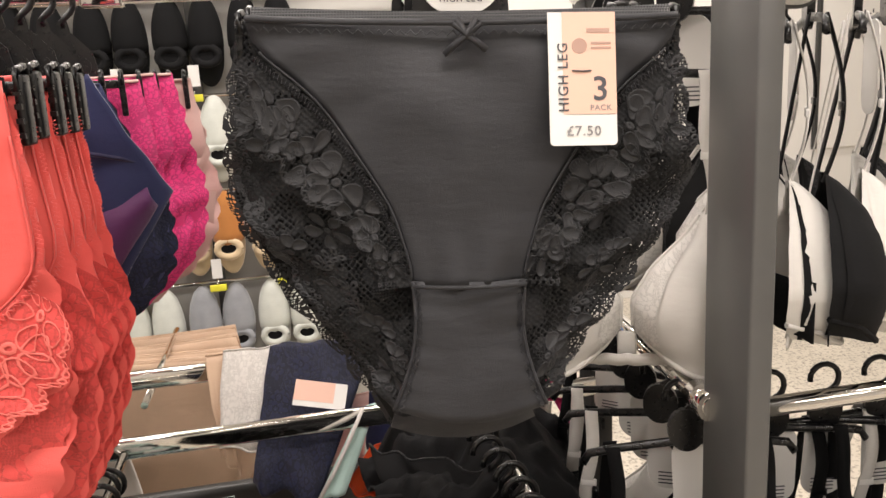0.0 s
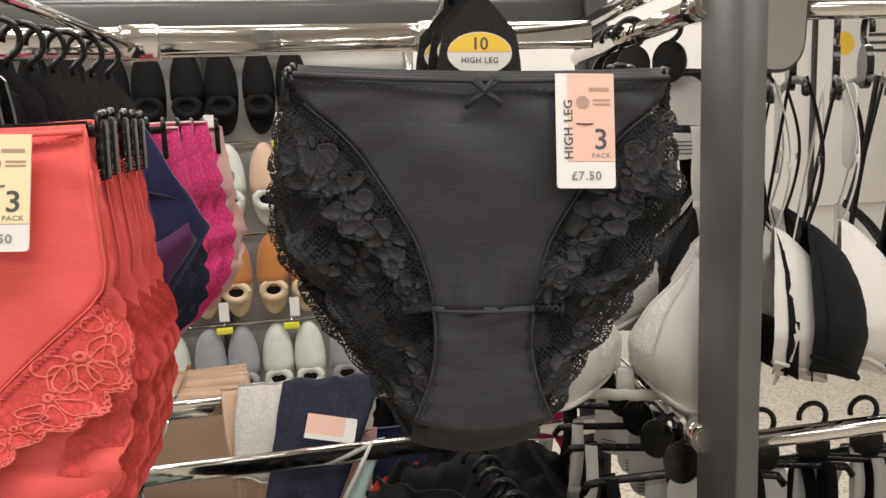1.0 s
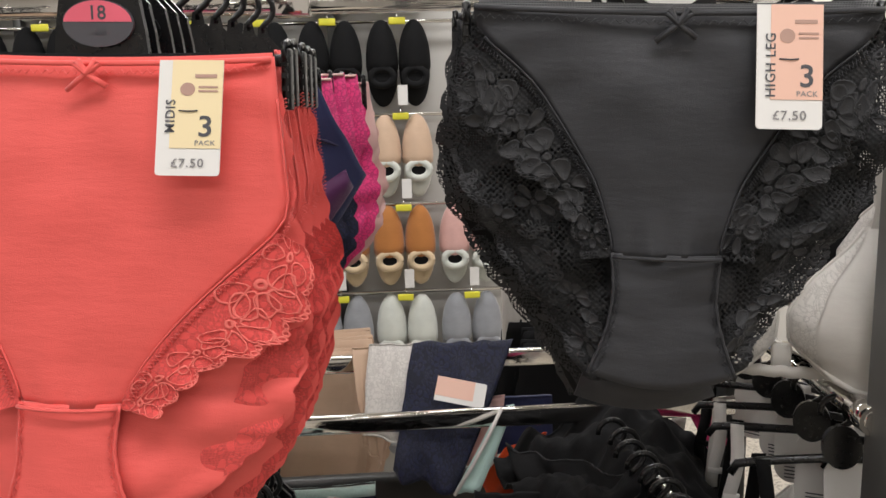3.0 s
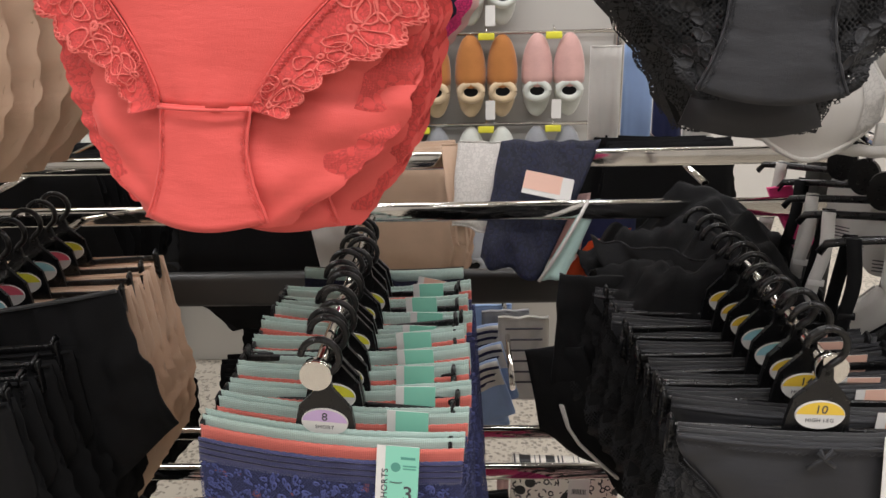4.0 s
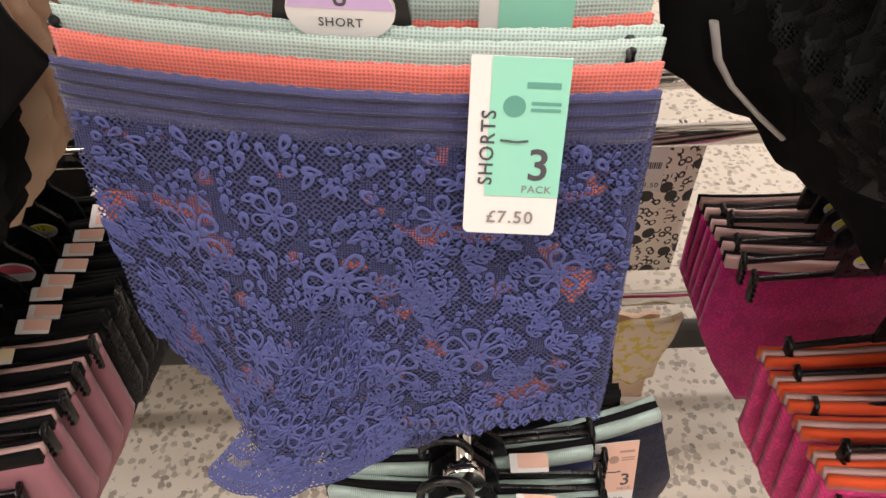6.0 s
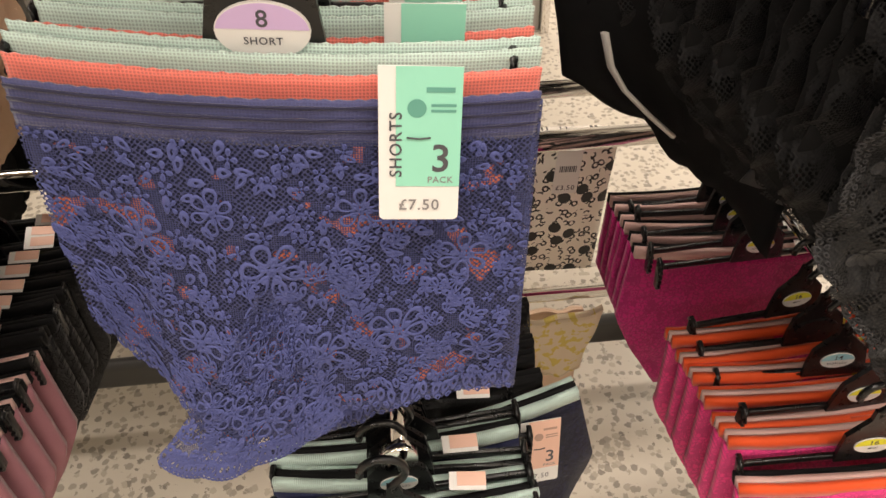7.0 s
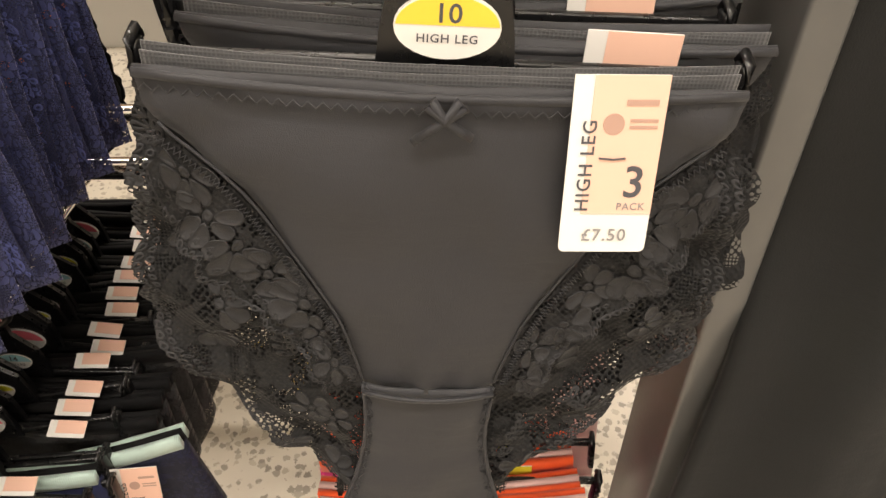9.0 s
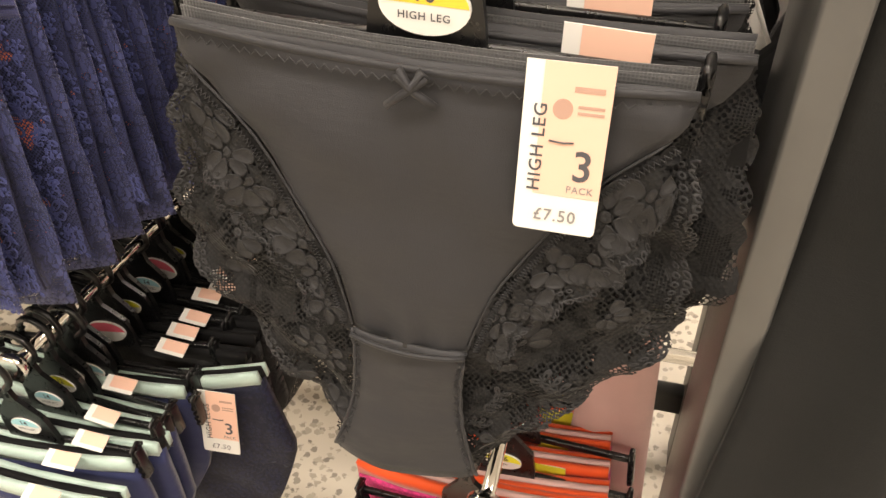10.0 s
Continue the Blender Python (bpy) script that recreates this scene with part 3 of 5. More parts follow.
def price_tag(parent, colour, word, at, price="£7.50", count="3", turn=0.0, scale=1.0):
    """A white card swing tag with a coloured field, a plastic pin and its wording. Its origin is its top middle."""
    W, H = 0.0425 * scale, 0.0845 * scale
    bm = bmesh.new()
    bmesh.ops.create_cube(bm, size=1.0)
    bmesh.ops.scale(bm, vec=(W, 0.0008, H), verts=bm.verts)
    bmesh.ops.translate(bm, vec=(0, 0, -H / 2), verts=bm.verts)
    low = [e for e in bm.edges if abs(e.verts[0].co.y - e.verts[1].co.y) > 0.0004 and e.verts[0].co.z < -H * 0.5]
    bmesh.ops.bevel(bm, geom=low, offset=0.0028 * scale, segments=4, profile=0.5, affect="EDGES")
    t = part("price_tag", from_bm("price_tag", bm), M["card"], parent, "white card tag with a %s field" % colour)
    t.matrix_basis = Matrix.Translation(at) @ Matrix.Rotation(radians(turn), 4, "Y") @ Matrix.Rotation(radians(-12 if word else 0), 4, "X")
    f = part("colour_field", box_mesh("colour_field", W * 0.79, 0.0003, H * 0.765, (W * 0.105, -0.0007, -H * 0.3825)), M[colour], t)
    y = -0.0011
    soft = "ink_mint" if colour == "mint" else "ink_soft"
    if word:
        letters("tag_word", word, 0.0090 * scale, M["ink"], t, -W * 0.285, y, -H * 0.49, 90)
        letters("tag_count", count, 0.0215 * scale, M["ink"], t, W * 0.26, y, -H * 0.585)
        letters("tag_pack", "PACK", 0.0050 * scale, M["ink_grey"], t, W * 0.26, y, -H * 0.72)
        letters("tag_price", price, 0.0088 * scale, M["ink_grey"], t, -W * 0.0, y, -H * 0.895)
        part("mark", box_mesh("mark", W * 0.34, 0.0002, 0.0026 * scale, (W * 0.24, y, -H * 0.14)), M[soft], t)
        part("mark", disc_mesh("mark", W * 0.115, W * 0.115, y, y + 0.0002), M[soft], t).location = (-W * 0.04, 0, -H * 0.255)
        for k in (0, 1):
            part("mark", box_mesh("mark", W * 0.30, 0.0002, 0.0014 * scale, (W * 0.28, y, -H * (0.235 + 0.035 * k))), M[soft], t)
        part("tag_pin", tube("tag_pin", [(-W * 0.16, -0.0012, -H * 0.44), (0, -0.0015, -H * 0.446), (W * 0.13, -0.0012, -H * 0.44)], 0.0005, 6), M["ink"], t)
    return t


# ---- lace relief ----
def leaf_loop(length, width, n=12):
    """A pointed leaf from its base along +y."""
    out = []
    for k in range(n):
        a = 2 * math_pi * k / n
        out.append((width * float(np.sin(a)) * (0.8 - 0.3 * float(np.cos(a))), length * (0.5 - 0.5 * float(np.cos(a)))))
    return out


def ring_loop(r, n=10):
    return [(r * float(np.cos(2 * math_pi * k / n)), r * float(np.sin(2 * math_pi * k / n))) for k in range(n)]


def motif_mesh(name, fn, hw, length, items, rise=0.0011):
    """Raised lace figures laid on the sheet fn. Items: (u, v, loop, degrees, inner, filled)."""
    verts, faces = [], []
    for u0, v0, loop, ang, inner, filled in items:
        w = hw(v0) if callable(hw) else hw
        ca, sa = float(np.cos(radians(ang))), float(np.sin(radians(ang)))
        cx, cy = sum(p[0] for p in loop) / len(loop), sum(p[1] for p in loop) / len(loop)
        base, n = len(verts), len(loop)
        for scale, off in ((1.0, 0.0002), (1.0 - (1.0 - inner) * 0.45, rise), (inner, rise * 0.35)):
            for px, py in loop:
                lx, ly = cx + (px - cx) * scale, cy + (py - cy) * scale
                dx, dz = lx * ca - ly * sa, lx * sa + ly * ca
                x, y, z = fn(min(1.0, max(-1.0, u0 + dx / w)), min(1.0, max(0.0, v0 - dz / length)))
                verts.append((x, y - off - 0.0004, z))
        for r in (0, 1):
            for k in range(n):
                k2 = (k + 1) % n
                faces.append((base + r * n + k, base + r * n + k2, base + (r + 1) * n + k2, base + (r + 1) * n + k))
        if filled:
            faces.append(tuple(base + 2 * n + k for k in range(n)))
    me = bpy.data.meshes.new(name)
    me.from_pydata(verts, [], faces)
    for p in me.polygons:
        p.use_smooth = True
    return me


def flower_items(u, v, size, hw, length, rnd, petals=6, inner=0.45, filled=False, spread=360.0, start=0.0):
    """A blossom: petals round a ring."""
    out = [(u, v, ring_loop(size * 0.16), 0, 0.4, filled)]
    for k in range(petals):
        a = start + spread * k / petals + rnd.uniform(-6, 6)
        ca, sa = float(np.cos(radians(a))), float(np.sin(radians(a)))
        r = size * 0.20
        out.append((u - r * sa / hw, v - r * ca / length, leaf_loop(size * rnd.uniform(0.72, 0.88), size * rnd.uniform(0.30, 0.38)), a, inner, filled))
    return out


def sprig_items(u, v, size, ang, hw, length, rnd, pairs=4, inner=0.38):
    """A stem with paired leaves."""
    out = []
    for k in range(pairs):
        a = ang + 9 * k
        d = size * 0.55 * (k + 0.4)
        ux, vy = u - d * float(np.sin(radians(a))) / hw, v - d * float(np.cos(radians(a))) / length
        if not (-0.99 < ux < 0.99 and 0.02 < vy < 0.985):
            continue
        for side in (-48, 48):
            out.append((ux, vy, leaf_loop(size * rnd.uniform(0.75, 0.95), size * 0.27, 10), a + side, inner, False))
        out.append((ux, vy, leaf_loop(size * 0.62, size * 0.07, 6), a, 0.3, True))
    return out


# ---- garments ----
def brief_sheets(half, seam, crotch_top, length, lean, wav, seed):
    """Sheet functions of a pair of briefs that hangs by its waist: lace sides, front panel, gusset, back."""
    def outer(v):
        return smooth_curve(half, v)

    def lace_side(s):
        def fn(u, v):
            a, b = smooth_curve(seam, v) * 0.92, outer(v)
            k = (u + 1) / 2
            x = a + (b - a) * k
            edge = max(0.0, (k - 0.75) * 4)
            x += (0.0055 * abs(float(np.sin(v * 34 + seed))) + 0.0014 * abs(float(np.sin(v * 210)))) * edge * min(1, v * 8)
            z = -v * length
            y = 0.002 + lean * v + wav * 0.010 * wob(x * s, z, 30, seed) * min(1, v * 6) + 0.012 * k * k * v + wav * 0.0040 * float(np.sin(v * 30 + k * 7 + seed)) * k * min(1, v * 4)
            return (s * x, y, z)
        return fn

    def front(u, v):
        top = crotch_top
        vv = v * top
        x = u * smooth_curve(seam, vv)
        z = -vv * length + 0.004 * u * u * (1 - v)
        y = -0.003 + lean * vv - 0.006 * (1 - u * u) * min(1, v * 4) + wav * 0.0034 * wob(x, z, 26, seed + 3)
        pull = float(np.sin(z * 190 + abs(x) * 70 + seed)) * abs(u) ** 2 * max(0.0, 1 - 2.2 * v)
        tuck = float(np.sin(u * 9 + seed)) * max(0.0, v - 0.75) * 4 * (1 - u * u)
        y += wav * (0.0021 * pull + 0.0016 * tuck + 0.0022 * float(np.sin(x * 60 + z * 38 + seed * 2)) * min(1, v * 3) * (1 - v))
        return (x, y, z)

    def gusset(u, v):
        vv = crotch_top + v * (1.0 - crotch_top)
        w = smooth_curve(seam, crotch_top) * (1.0 - 0.10 * float(np.sin(v * math_pi)) + 0.38 * v * v)
        x = u * w
        z = -vv * length + 0.003 * (1 - v) + 0.008 * u * u * v
        y = -0.006 + lean * vv - 0.008 * (1 - u * u) * (0.4 + 0.6 * v) + wav * 0.0035 * wob(x, z, 34, seed + 7) + wav * 0.0011 * float(np.sin(z * 430 + 2 * wob(x, z, 40, seed))) * u * u
        return (x, y, z)

    def back(u, v):
        b = outer(v) * (0.985 if v < 0.55 else 0.97)
        x = u * b
        x += 0.0035 * float(np.sign(u)) * max(0.0, (abs(u) - 0.9) * 10) * abs(float(np.sin(v * 58 + seed + 1)))
        z = -v * length * 0.985
        y = 0.012 + lean * v + wav * 0.008 * wob(x, z, 20, seed + 11) * min(1, v * 5)
        return (x, y, z)

    return lace_side, front, gusset, back


HIGH = dict(half=[(0, .138), (.1, .142), (.3, .150), (.42, .151), (.52, .136), (.66, .112), (.8, .082), (.9, .062), (1, .050)],
            seam=[(0, .138), (.06, .139), (.12, .118), (.2, .094), (.32, .073), (.46, .050), (.62, .037), (1, .036)], crotch_top=.62, length=.285)
MIDI = dict(half=[(0, .120), (.2, .127), (.35, .133), (.48, .143), (.58, .140), (.7, .133), (.8, .118), (.9, .090), (1, .052)],
            seam=[(0, .121), (.32, .134), (.36, .124), (.42, .104), (.48, .086), (.55, .066), (.63, .048), (.72, .034), (1, .032)], crotch_top=.72, length=.365)


HIGH_WIDE = dict(HIGH, half=[(0, .138), (.1, .142), (.3, .150), (.42, .154), (.5, .155), (.56, .149), (.63, .132), (.7, .114), (.8, .090), (.9, .066), (1, .050)])
HIGH_SHORT = dict(HIGH, crotch_top=.655, length=.262, half=[(0, .138), (.1, .141), (.3, .147), (.42, .147), (.52, .132), (.66, .110), (.8, .083), (.9, .064), (1, .048)])


def trim_figures(seed, width, span, outlined):
    """Blossoms along a lace trim, with a row of eyelet rings at its free edge."""
    rnd = random.Random(seed)
    hw, out = width * 0.55, []
    v = 0.06
    while v < 0.95:
        size = width * rnd.uniform(0.40, 0.62)
        out += flower_items(rnd.uniform(-0.45, 0.20), v, size, hw, span, rnd, rnd.choice((4, 5, 5)), 0.84, not outlined, rnd.choice((190, 250, 360)), rnd.uniform(120, 240))
        v += width * rnd.uniform(0.50, 0.72) / span
    k = 0
    while k * 0.0042 < span * 0.97:
        out.append((0.90, 0.015 + k * 0.0042 / span, ring_loop(0.0022 if not outlined else 0.0026), 0, 0.42, False))
        if not outlined and k % 3:
            out.append((0.52, 0.015 + k * 0.0042 / span, ring_loop(0.0017), 0, 0.4, False))
        k += 1
    return out


def side_figures(seed, hw, length, v_low, v_high):
    """Scattered half blossoms, leaves and rings over a lace side."""
    rnd = random.Random(seed)
    out = []
    for i in range(15):
        v = v_low + (v_high - v_low) * (i + rnd.uniform(0.2, 0.8)) / 15
        u = rnd.uniform(-0.55, 0.8)
        kind = rnd.random()
        if kind < 0.55:
            out += flower_items(u, v, rnd.uniform(0.010, 0.017), hw(v), length, rnd, 5, 0.84, True, rnd.choice((180, 220, 360)), rnd.uniform(0, 360))
        else:
            out += sprig_items(u, v, rnd.uniform(0.008, 0.011), rnd.uniform(-70, 70), hw(v), length, rnd, 4, 0.3)
    k = 0
    while k * 0.0046 < length * (v_high - v_low):
        v = v_low + k * 0.0046 / length
        out.append((0.955, v, ring_loop(0.0023), 0, 0.42, False))
        out.append((0.955 - 0.0050 / max(0.004, hw(v)), v + 0.0023 / length, ring_loop(0.0018), 0, 0.4, False))
        k += 1
    return out


def sway(g, shape, amount):
    """Moves the middle of a hanging garment sideways towards its lower end; its side edges stay."""
    length = shape["length"]
    for ch in g.children:
        if ch.name.startswith("price_tag"):
            continue
        for vert in ch.data.vertices:
            v = min(1.0, max(0.0, -vert.co.z / length))
            keep = min(1.0, abs(vert.co.x) / max(0.01, smooth_curve(shape["half"], v)))
            vert.co.x += amount * min(1.0, v * 1.25) * (1.0 - keep * keep * (0.9 if v < 0.75 else 0.9 * (1 - v) * 4))


def slant(g, k):
    """Lets a garment hang askew: its lower parts move sideways."""
    m = Matrix.Identity(4)
    m[0][2] = -k
    for ch in g.children:
        if not ch.name.startswith("price_tag"):
            ch.data.transform(m)


def briefs(shape, name, label, cat, group, mats, res, lean, wav, seed, tag=None, bow=True, waists=(), trim_w=0.036, v0=0.10, side=None):
    """A pair of briefs, or a pack of them, hung by the waist. The origin is the middle of the waist."""
    satin, lc, back_m, trim = mats
    g = thing(name, label, cat, group)
    ls, front, gusset, back = brief_sheets(shape["half"], shape["seam"], shape["crotch_top"], shape["length"], lean, wav, seed)
    part("back_panel", sheet("back_panel", back, res, res, 0.0012), M[back_m], g)
    for s in (-1, 1):
        part("lace_side" if side is None else "side_panel", sheet("lace_side", ls(s), max(6, res // 2), res * 3), M[side or lc], g)
        if side is None and res > 20:
            side_w = lambda v: 0.5 * (smooth_curve(shape["half"], v) - 0.92 * smooth_curve(shape["seam"], v))
            part("lace_relief", motif_mesh("lace_relief", ls(s), side_w, shape["length"], side_figures(seed * 3 + s, side_w, shape["length"], 0.12, 0.93), 0.0008), M["black_motif"], g)
        if side:
            def hem(u, v, s=s):
                vv = 0.50 + 0.46 * v
                k = (u + 1) / 2
                x = smooth_curve(shape["half"], vv) + 0.004 * abs(float(np.sin(v * 30))) * k
                return (s * (x - 0.030 * (1 - k)), -0.001 + lean * vv + 0.012 * vv + 0.003 * wob(x, vv, 30, seed), -vv * shape["length"])
            part("hem_lace", sheet("hem_lace", hem, 6, res * 2), M[lc], g)
    part("front_panel", sheet("front_panel", front, res, res, 0.0015), M[satin], g)
    part("gusset", sheet("gusset", gusset, max(6, res // 2), max(6, res // 2), 0.0015), M[satin], g)
    w0 = shape["half"][0][1]
    cord = {"black_lace": "black_motif", "black_net": "black_motif"}.get(lc, "coral_motif")
    span = (shape["crotch_top"] - v0) * shape["length"] * 1.15
    if res > 11 and trim_w:
        for s in (-1, 1):
            def frill(u, v, s=s):
                vv = v0 + (shape["crotch_top"] - v0) * v
                k = (u + 1) / 2
                x = smooth_curve(shape["seam"], vv)
                slope = smooth_curve(shape["seam"], vv + 0.03) - smooth_curve(shape["seam"], vv - 0.03)
                nx, nz = 0.06 * shape["length"], slope
                ln = (nx * nx + nz * nz) ** 0.5
                w = trim_w * curve([(0, .55), (.15, 1.15), (.38, 1.2), (.6, .80), (1, .55)], v) * (0.92 + 0.16 * abs(float(np.sin(v * 24))) + 0.04 * abs(float(np.sin(v * 120))))
                y = -0.0055 + lean * vv - 0.0045 * k * k + wav * 0.0024 * k * float(np.sin(v * 21 + seed)) + 0.003 * k * wob(x, vv, 40, seed)
                return (s * (x + k * w * nx / ln), y, -vv * shape["length"] + k * w * nz / ln)
            part("lace_trim", sheet("lace_trim", frill, max(5, res // 4), res * 3), M[lc], g)
            if res > 20:
                part("lace_relief", motif_mesh("lace_relief", frill, trim_w * 0.55, span, trim_figures(seed + s, trim_w, span, side is not None), 0.0008), M[cord], g)

    def arc(k, zz, yy):
        return [(u * w0, yy - 0.006 * (1 - u * u), zz + 0.004 * u * u) for u in np.linspace(-1, 1, 17)]
    part("waistband", tube("waistband", arc(0, -0.002, -0.005), 0.0013, 6, False, 1.8), M[trim], g)
    for i, mname in enumerate(waists):
        o = part("waistband", sheet("waistband", lambda u, v, i=i: (u * w0 * 0.985, 0.004 + 0.0035 * i - 0.004 * (1 - u * u) + 0.0012 * wob(u, v, 3, i), 0.0035 + 0.0026 * i - 0.02 * v + 0.004 * u * u), 20, 3, 0.001), M[mname], g)
    if res > 14:
        for s in (-1, 1):
            pts = []
            for k in range(40):
                v = 0.08 + (shape["crotch_top"] - 0.09) * k / 39
                x = smooth_curve(shape["seam"], v)
                pts.append((s * x, -0.0045 + lean * v, -v * shape["length"] + 0.002))
            part("leg_seam", tube("leg_seam", pts, 0.0008, 6), M[trim], g)
            zig = []
            for k in range(0, 156):
                q = k / 156 * 38.9
                i = int(q)
                p0, p1 = Vector(pts[i]), Vector(pts[i + 1])
                e = p1 - p0
                side = Vector((e.z, 0, -e.x)).normalized() * s
                zig.append(p0.lerp(p1, q - i) + side * (-0.0050 + (0.0018 if k % 2 else -0.0018)) + Vector((0, -0.0018, 0)))
            part("stitching", tube("stitching", zig, 0.00055, 4), M[trim], g)
        zz = [(u * w0 * 0.99, -0.0112 + 0.0062 * u * u, -0.0085 + 0.004 * u * u + (0.0017 if k % 2 else -0.0017)) for k, u in enumerate(np.linspace(-1, 1, 84))]
        part("stitching", tube("stitching", zz, 0.0004, 4), M[trim], g)
        for s in (-1, 1):
            zz = []
            for k in range(40):
                p = gusset(s * 0.93, k / 39)
                zz.append((p[0] + (0.0014 if k % 2 else -0.0014), p[1] - 0.0012, p[2]))
            part("stitching", tube("stitching", zz, 0.0004, 4), M[trim], g)
            part("gusset_edge", tube("gusset_edge", [gusset(s, k / 15) for k in range(16)], 0.0014, 6), M[trim], g)
        v = shape["crotch_top"]
        w = smooth_curve(shape["seam"], v)
        part("gusset_seam", tube("gusset_seam", [(u * w, -0.0155 + lean * v + 0.006 * u * u, -v * shape["length"] + 0.001) for u in np.linspace(-1, 1, 9)], 0.0016, 6), M[trim], g)
    if bow:
        b = part("bow", tube("bow", [(-0.014, -0.014, -0.022), (-0.005, -0.0155, -0.014), (0.0, -0.016, -0.010), (0.009, -0.016, -0.003), (0.006, -0.016, 0.0), (0.0, -0.0165, -0.010), (-0.008, -0.016, -0.003), (-0.006, -0.016, 0.0), (0.0, -0.016, -0.010), (0.006, -0.0155, -0.014), (0.013, -0.014, -0.019)], 0.0015, 6, False, 1.6), M[trim], g)
    if tag:
        price_tag(g, *tag)
    return g


def corner_sheet(tl, tr, br, bl, sag, seed, wave=0.006, mid=None):
    """A cloth between four corners, with folds."""
    tl, tr, br, bl = (Vector(p) for p in (tl, tr, br, bl))

    def fn(u, v):
        k = (u + 1) / 2
        p = (tl.lerp(tr, k)).lerp(bl.lerp(br, k), v)
        n = wave * wob(p.x * 1.5, p.z, 28, seed) + wave * 0.6 * float(np.sin(k * 11 + seed)) * v
        return (p.x + 0.4 * n, p.y + n - sag * float(np.sin(v * math_pi)), p.z + 0.3 * n)
    return fn


def put(ob, x, y, z, rx=0, ry=0, rz=0):
    ob.matrix_basis = pose(x, y, z, rx, ry, rz)
    return ob


# black high-leg briefs, upper tier
A = briefs(HIGH_SHORT, "black_briefs", "black microfibre high-leg briefs with wide lace sides", "briefs", "black high-leg briefs", ("black_satin", "black_net", "black_net", "black_satin"), 34, -0.030, 1.0, 1.0, ("peach", "HIGH LEG", (0.072, -0.016, 0.003)), True, ("black_band", "black_band"))
put(A, 0.040, 0.462, 1.7185, 0, 2.5, -8)
A.scale = (0.975, 1, 0.96)
HA = hanger_thing(0.139, ("yellow", "card"), "10", "HIGH LEG", "size ten hangers")
put(HA, 0.040, 0.472, 1.7165, 0, 2, -8)
A2 = briefs(HIGH, "black_briefs", "black microfibre high-leg briefs with wide lace sides", "briefs", "black high-leg briefs", ("black_satin", "black_lace", "black_back", "black_satin"), 12, -0.02, 1.0, 4.0, None, False)
put(A2, 0.036, 0.500, 1.720, 0, 1, -6)
for k in range(2):
    copy_thing(A2, pose(0.045 - 0.005 * k, 0.530 + 0.03 * k, 1.722, 0, 2 - k, -5))
    copy_thing(HA, pose(0.045 - 0.005 * k, 0.536 + 0.03 * k, 1.724, 0, 2 - k, -5))

# coral midi briefs
B = briefs(MIDI, "coral_briefs", "coral microfibre midi briefs with floral lace legs", "briefs", "coral midi briefs", ("coral", "coral_lace", "coral", "coral"), 34, -0.035, 0.55, 2.0, ("cream", "MIDIS", (0.071, -0.016, 0.000)), True, ("coral", "black_cotton"), 0.044, 0.345, "coral")
sway(B, MIDI, -0.024)
put(B, -0.340, 0.458, 1.694, 0, 2, -7)
B.scale = (0.955, 1, 0.85)
HB = hanger_thing(0.122, ("rose", "ink"), "18", "midi", "size eighteen hangers")
put(HB, -0.340, 0.467, 1.698, 0, 2, -7)
HP = hanger_thing(0.122, ("plastic", "plastic"), "", "", "plain hangers")
put(HP, -0.340, 0.489, 1.698, 0, 1, -6)
B2 = briefs(MIDI, "coral_briefs", "coral microfibre midi briefs with floral lace legs", "briefs", "coral midi briefs", ("coral", "coral_lace", "coral", "coral"), 18, -0.02, 0.25, 6.0, None, False, (), 0.044, 0.345, "coral")
sway(B2, MIDI, 0.02)
put(B2, -0.340, 0.481, 1.698, 0, 1, -6)
B2.scale = (0.955, 1, 0.89)
for k in range(3):
    copy_thing(B2, pose(-0.337 + 0.001 * k, 0.507 + 0.026 * k, 1.698, 0, 1, -5))
    copy_thing(HP, pose(-0.337 + 0.001 * k, 0.515 + 0.026 * k, 1.698, 0, 1, -5))

# navy and pink briefs behind the coral ones
N1 = briefs(MIDI, "navy_briefs", "navy cotton briefs with purple mesh panel", "briefs", "navy briefs", ("navy", "navy_dark", "navy", "navy_stripe"), 14, -0.02, 0.6, 8.0, None, False, (), 0.0)
slant(N1, 0.16)
part("mesh_panel", sheet("mesh_panel", lambda u, v: (0.070 + 0.052 * u * (1 - 0.7 * abs(2 * v - 1)) + 0.03 * v, -0.016 - 0.012 * v, -0.20 - 0.10 * v + 0.03 * u), 8, 8, 0.001), M["purple_mesh"], N1, "purple mesh panel")
N1.matrix_basis = pose(-0.372, 0.720, 1.700, 0, 3, 14) @ Matrix.Diagonal((1, 1, 0.66, 1))
copy_thing(N1, pose(-0.362, 0.745, 1.700, 0, 3, 12))
NF = thing("navy_briefs", "navy cotton briefs with a purple mesh corner hung askew", "briefs", "navy briefs")
part("cloth", sheet("cloth", corner_sheet((-0.300, 0.640, 1.700), (-0.228, 0.650, 1.702), (-0.180, 0.690, 1.598), (-0.262, 0.660, 1.470), 0.010, 4.0, 0.004), 20, 20, 0.003), M["navy"], NF)
part("mesh_panel", sheet("mesh_panel", corner_sheet((-0.262, 0.640, 1.575), (-0.198, 0.675, 1.606), (-0.192, 0.678, 1.588), (-0.258, 0.645, 1.495), 0.008, 4.0, 0.003), 12, 12, 0.001), M["purple_mesh"], NF, "purple mesh panel")
part("binding", tube("binding", [(-0.236, 0.646, 1.640), (-0.212, 0.662, 1.632), (-0.194, 0.676, 1.624)], 0.0018, 6), M["navy_stripe"], NF)
